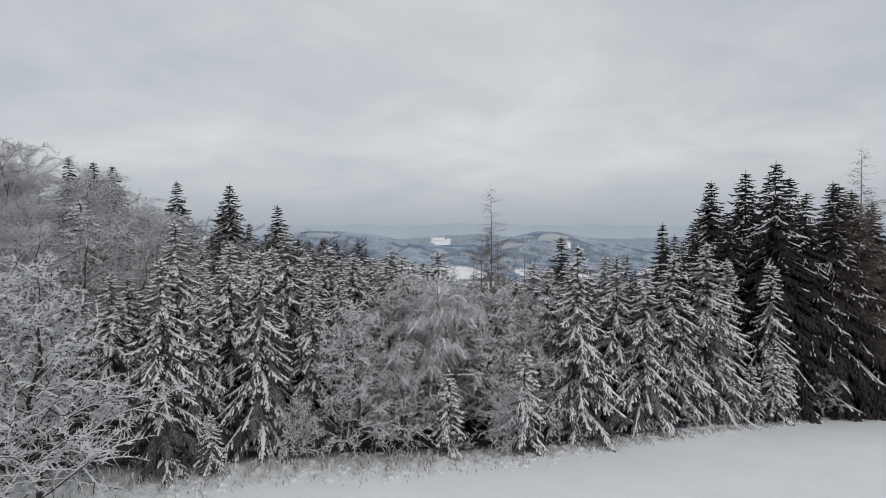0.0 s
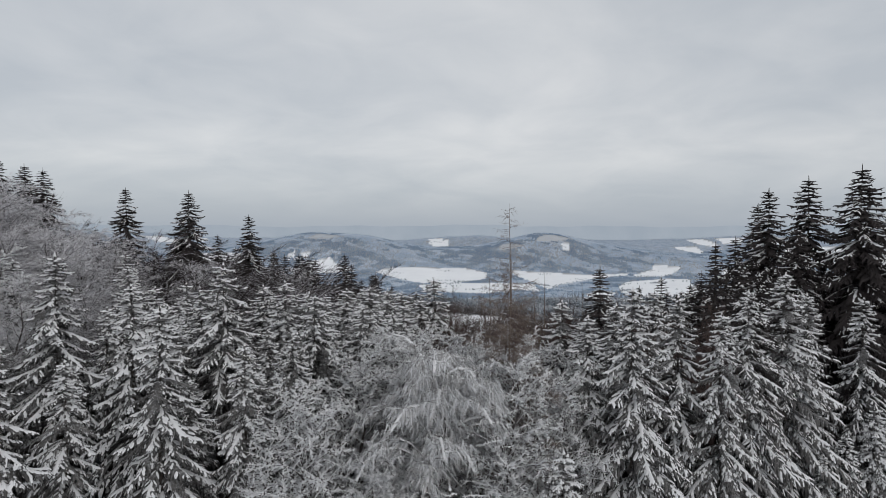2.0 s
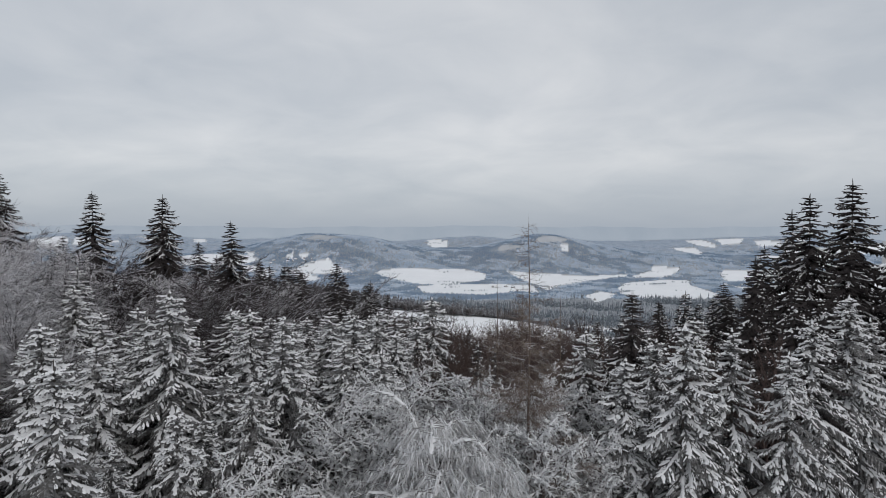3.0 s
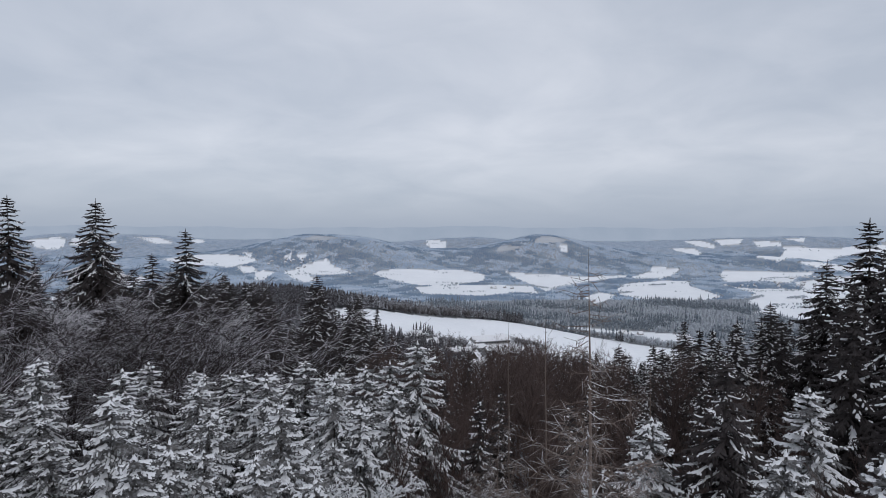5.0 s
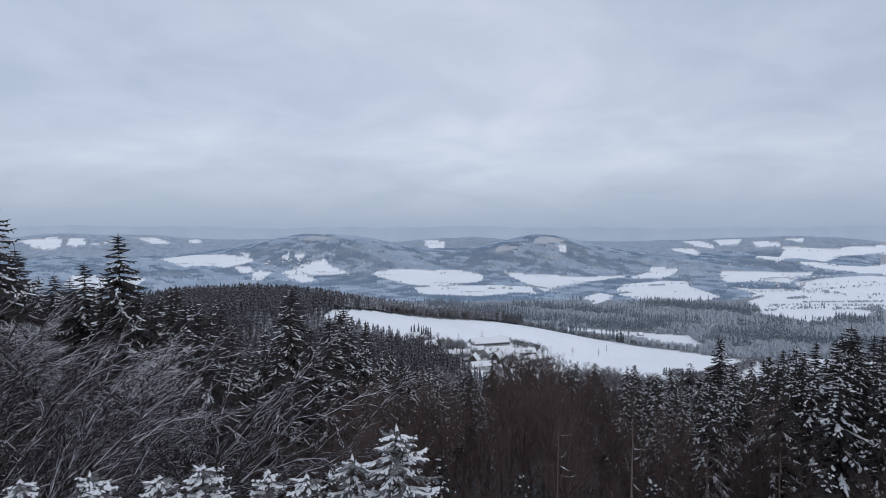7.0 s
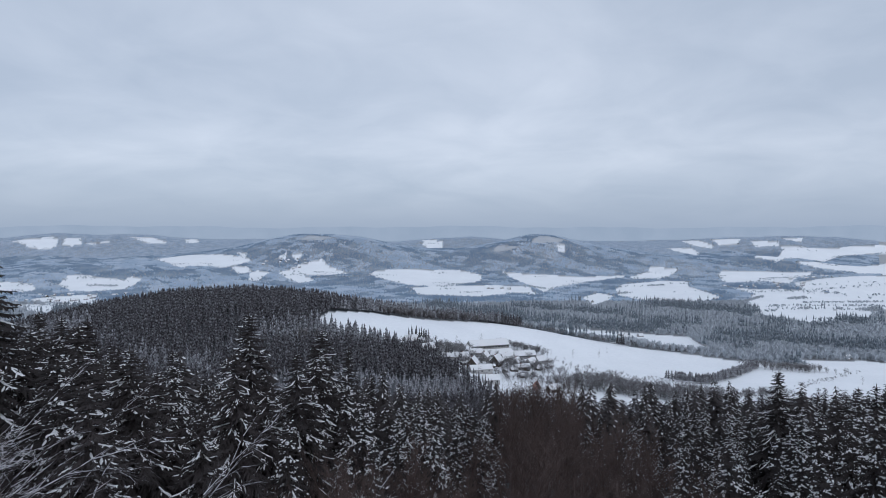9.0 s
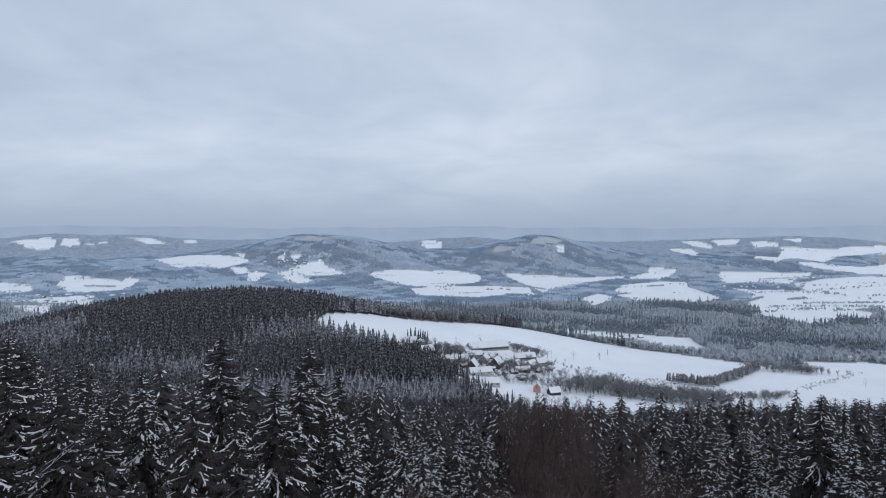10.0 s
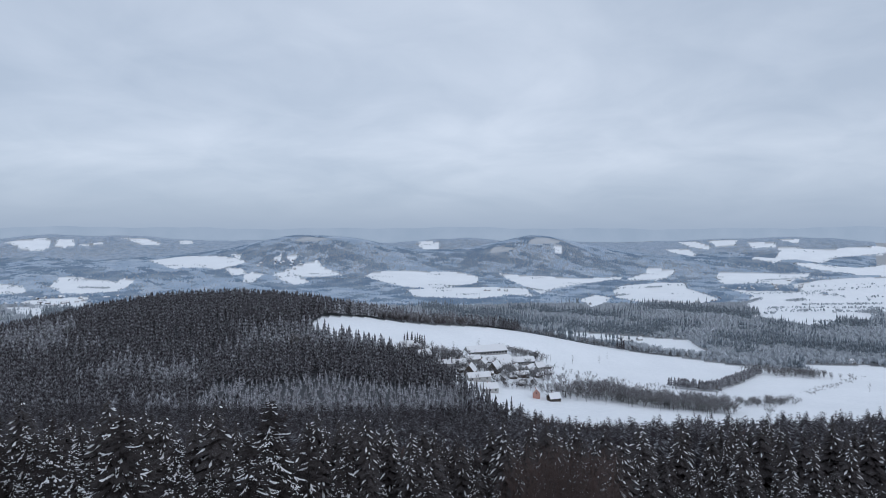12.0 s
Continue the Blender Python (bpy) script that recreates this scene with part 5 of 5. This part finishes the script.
hedge("orchard", "bare orchard trees among the village houses", 10, 800, 150, 800, 300, 24, 6, 13, BUSH, TWIGS_GREY, 7)
hedge("orchard", "bare orchard trees below the farm", 60, 745, 190, 725, 90, 10, 5, 11, BUSH, TWIGS_GREY, 8)
hedge("tree_row", "row of bare trees behind the long farm building", 100, 915, 150, 900, 60, 5, 10, 15, BUSH, TWIGS_GREY, 9)
hedge("spruce_group", "dark spruces beside the farm", -30, 868, -10, 860, 14, 4, 12, 18, CONES, WOOD_DARK, 10)
hedge("copse", "grey bare trees between wood and farm", -25, 835, 35, 830, 120, 11, 8, 14, BUSH, TWIGS_GREY, 16)
hedge("wood_edge", "dark trees at the field's corner", -30, 815, 25, 790, 70, 9, 10, 17, CONES, WOOD_DARK, 11)
hedge("wood_edge", "ragged dark trees along the wood's edge", 20, 760, 60, 600, 90, 8, 10, 18, CONES, WOOD_DARK, 17)
hedge("hedge", "bushes and trees behind the field", 120, 1090, 460, 1110, 160, 9, 6, 12, BUSH, TWIGS_GREY, 12)
hedge("spruce_group", "dark spruces beside the pink house", 122, 704, 136, 700, 5, 2, 7, 11, CONES, WOOD_DARK, 18)
hedge("spruce_group", "dark spruces at the field's far edge", 318, 1085, 326, 1090, 8, 3, 15, 22, CONES, WOOD_DARK, 13)
for k, (x0, y0, x1, y1, count) in enumerate(((1180, 2300, 1800, 2350, 40), (1250, 2060, 1560, 2110, 50), (1080, 2120, 1180, 2200, 30), (700, 2350, 760, 2380, 16), (900, 2560, 980, 2580, 20), (1250, 2150, 1330, 2180, 26),
                                            (60, 2690, 250, 2720, 40), (-560, 2930, -330, 2960, 40), (-1400, 2480, -1290, 2490, 25), (-1350, 2100, -1180, 2050, 30), (380, 2700, 500, 2480, 30), (1100, 2000, 1500, 1990, 40), (1000, 2900, 1400, 2950, 40), (1500, 2800, 1900, 2960, 40))):
    hedge("hedge", "far hedge of haze-tinted frosted bushes between snowy fields", x0, y0, x1, y1, 3 * count, 7, 4, 11, LOOSE, WOOD_BARE, 20 + k)
gen = np.random.default_rng(61)
spots = []
for corners in FIELDS[2:]:
    for (ax, ay), (bx, by) in zip(corners, np.roll(corners, -1, 0)):
        run = math.hypot(bx - ax, by - ay)
        u = gen.uniform(0, 1, int(run / 11))
        u = u[np.sin(u * run / 45 + ax) + 0.6 * np.sin(u * run / 17 + by) > -0.1]
        spots.append(np.stack([ax + u * (bx - ax) + gen.normal(0, 9, len(u)), ay + u * (by - ay) + gen.normal(0, 9, len(u)), gen.uniform(5, 13, len(u)), gen.uniform(0.9, 1.5, len(u))], 1))
    mid = corners.mean(0)
    if np.ptp(corners[:, 0]) > 250:
        for k in range(3):
            cx, cy = mid + (corners[gen.integers(len(corners))] - mid) * gen.uniform(0.3, 0.8)
            n = int(gen.integers(5, 16))
            spots.append(np.stack([cx + gen.normal(0, 28, n), cy + gen.normal(0, 9, n), gen.uniform(4, 11, n), gen.uniform(0.8, 1.4, n)], 1))
wood_mass("hedges", "haze-tinted frosted hedges and trees along the edges of far fields", LOOSE, np.concatenate(spots), WOOD_BARE, "hedge")
field_tree = bare_tree("field_tree", "lone bare tree standing in the snowy field", 131, 12.0, 16, 0.36, 0.9, ((5, 0.5, 0.5), (7, 0.45, 0.6)), 0.0, BROWN, BROWN, "lone field trees", from_height=0.25, coat=0.0)
for x, y, size in ((327, 757, 16), (201, 922, 14), (247, 951, 13), (66, 905, 16), (30, 870, 13), (180, 880, 8), (470, 800, 11), (560, 830, 12)):
    plant(field_tree, x, y, size=size)



def utility_pole(x, y):
    pole = tagged(new("utility_pole"), "wooden power-line pole standing in the snowy field", "utility pole", "power-line poles")
    shaft, arm = Geo(), Geo()
    shaft.tube([Vector((0, 0, -0.5)), Vector((0, 0, 5)), Vector((0, 0, 10))], [0.24, 0.21, 0.18], 6)
    arm.box(-1.0, -0.08, 9.2, 1.0, 0.08, 9.4)
    part("shaft", shaft, WALL_DARK, pole)
    part("crossarm", arm, WALL_DARK, pole)
    pole.matrix_basis = pose(x, y, float(ground_z(x, y)), 0, 0, 35)


for x, y in ((167, 912), (271, 993), (120, 880)):
    utility_pole(x, y)


# ---- dry grass and low bushes where the meadow meets the wood ----
def grass_fringe():
    gen = random.Random(17)
    geo = Geo()
    for k in range(9000):
        x = gen.uniform(-34, 60)
        x += 0.6 * math.sin(x * 3.1) + 0.5 * math.sin(x * 7.7)
        y = float(np.interp(x, EDGE_X, EDGE_Y)) + gen.gauss(0.0, 0.7) - (3.0 * gen.random() ** 3 if x < 6 else 0.6 * gen.random())
        z = float(ground_z(x, y))
        tall, a = gen.uniform(0.1, 0.5) * (1.25 if x < 0 else 0.8), gen.uniform(0, 6.28)
        lean = Vector((math.cos(a), math.sin(a), 0)) * tall * gen.uniform(0.3, 1.5)
        side = Vector((-math.sin(a), math.cos(a), 0)) * gen.uniform(0.015, 0.045)
        foot = Vector((x, y, z - 0.03))
        crest = foot + lean * 0.45 + Vector((0, 0, tall * 0.8))
        geo.fan([foot + side, foot - side, crest - side * 0.7, crest + side * 0.7, foot + lean + Vector((0, 0, tall * gen.uniform(0.5, 1.0)))], (0, 1, 2, 3), (3, 2, 4))
    ob = new("grass", geo.mesh("grass", GRASS))
    tagged(ob, "dry frosted grass along the wood's edge", "grass", kind="stuff")


def tussocks():
    """Low humps of snow over grass tufts, each with a few frosted blades bent over it."""
    gen = random.Random(29)
    humps = Geo()
    for k in range(900):
        x = gen.uniform(-30, 56)
        y = float(np.interp(x, EDGE_X, EDGE_Y)) + gen.gauss(0.2, 0.8) - (3.2 * gen.random() ** 2 if x < 8 else 0.7 * gen.random())
        foot = Vector((x, y, float(ground_z(x, y)) - 0.03))
        wide, high, n = gen.uniform(0.12, 0.42), gen.uniform(0.06, 0.22), len(humps.verts)
        for lift, share in ((0.0, 1.0), (0.55, 0.75)):
            humps.verts.extend(foot + Vector((math.cos(1.047 * j) * wide * share * gen.uniform(0.7, 1.25), math.sin(1.047 * j) * wide * share * gen.uniform(0.7, 1.25), lift * high)) for j in range(6))
        humps.verts.append(foot + Vector((gen.uniform(-0.3, 0.3) * wide, gen.uniform(-0.3, 0.3) * wide, high)))
        for j in range(6):
            i = (j + 1) % 6
            humps.faces.extend(((n + j, n + i, n + 6 + i, n + 6 + j), (n + 6 + j, n + 6 + i, n + 12)))
    tagged(new("snow_tussocks", humps.mesh("snow_tussocks", SNOW, True)), "low humps of snow over grass along the meadow's edge", "snow", kind="stuff")


grass_fringe()
tussocks()
shrub = bare_tree("shrub", "low frosted shrub at the wood's edge", 141, 2.4, 14, 0.5, 0.8, ((5, 0.5, 0.6), (6, 0.45, 0.7)), 0.1, BROWN_SNOWY, SNOW, "frosted shrubs", from_height=0.02, category="shrub", coat=0.012)
spread = random.Random(23)
for k in range(26):
    x = spread.uniform(-22, 50)
    plant(shrub, x, float(np.interp(x, EDGE_X, EDGE_Y)) + spread.uniform(-0.2, 2.2), size=spread.uniform(0.9, 2.6), room=0.5)
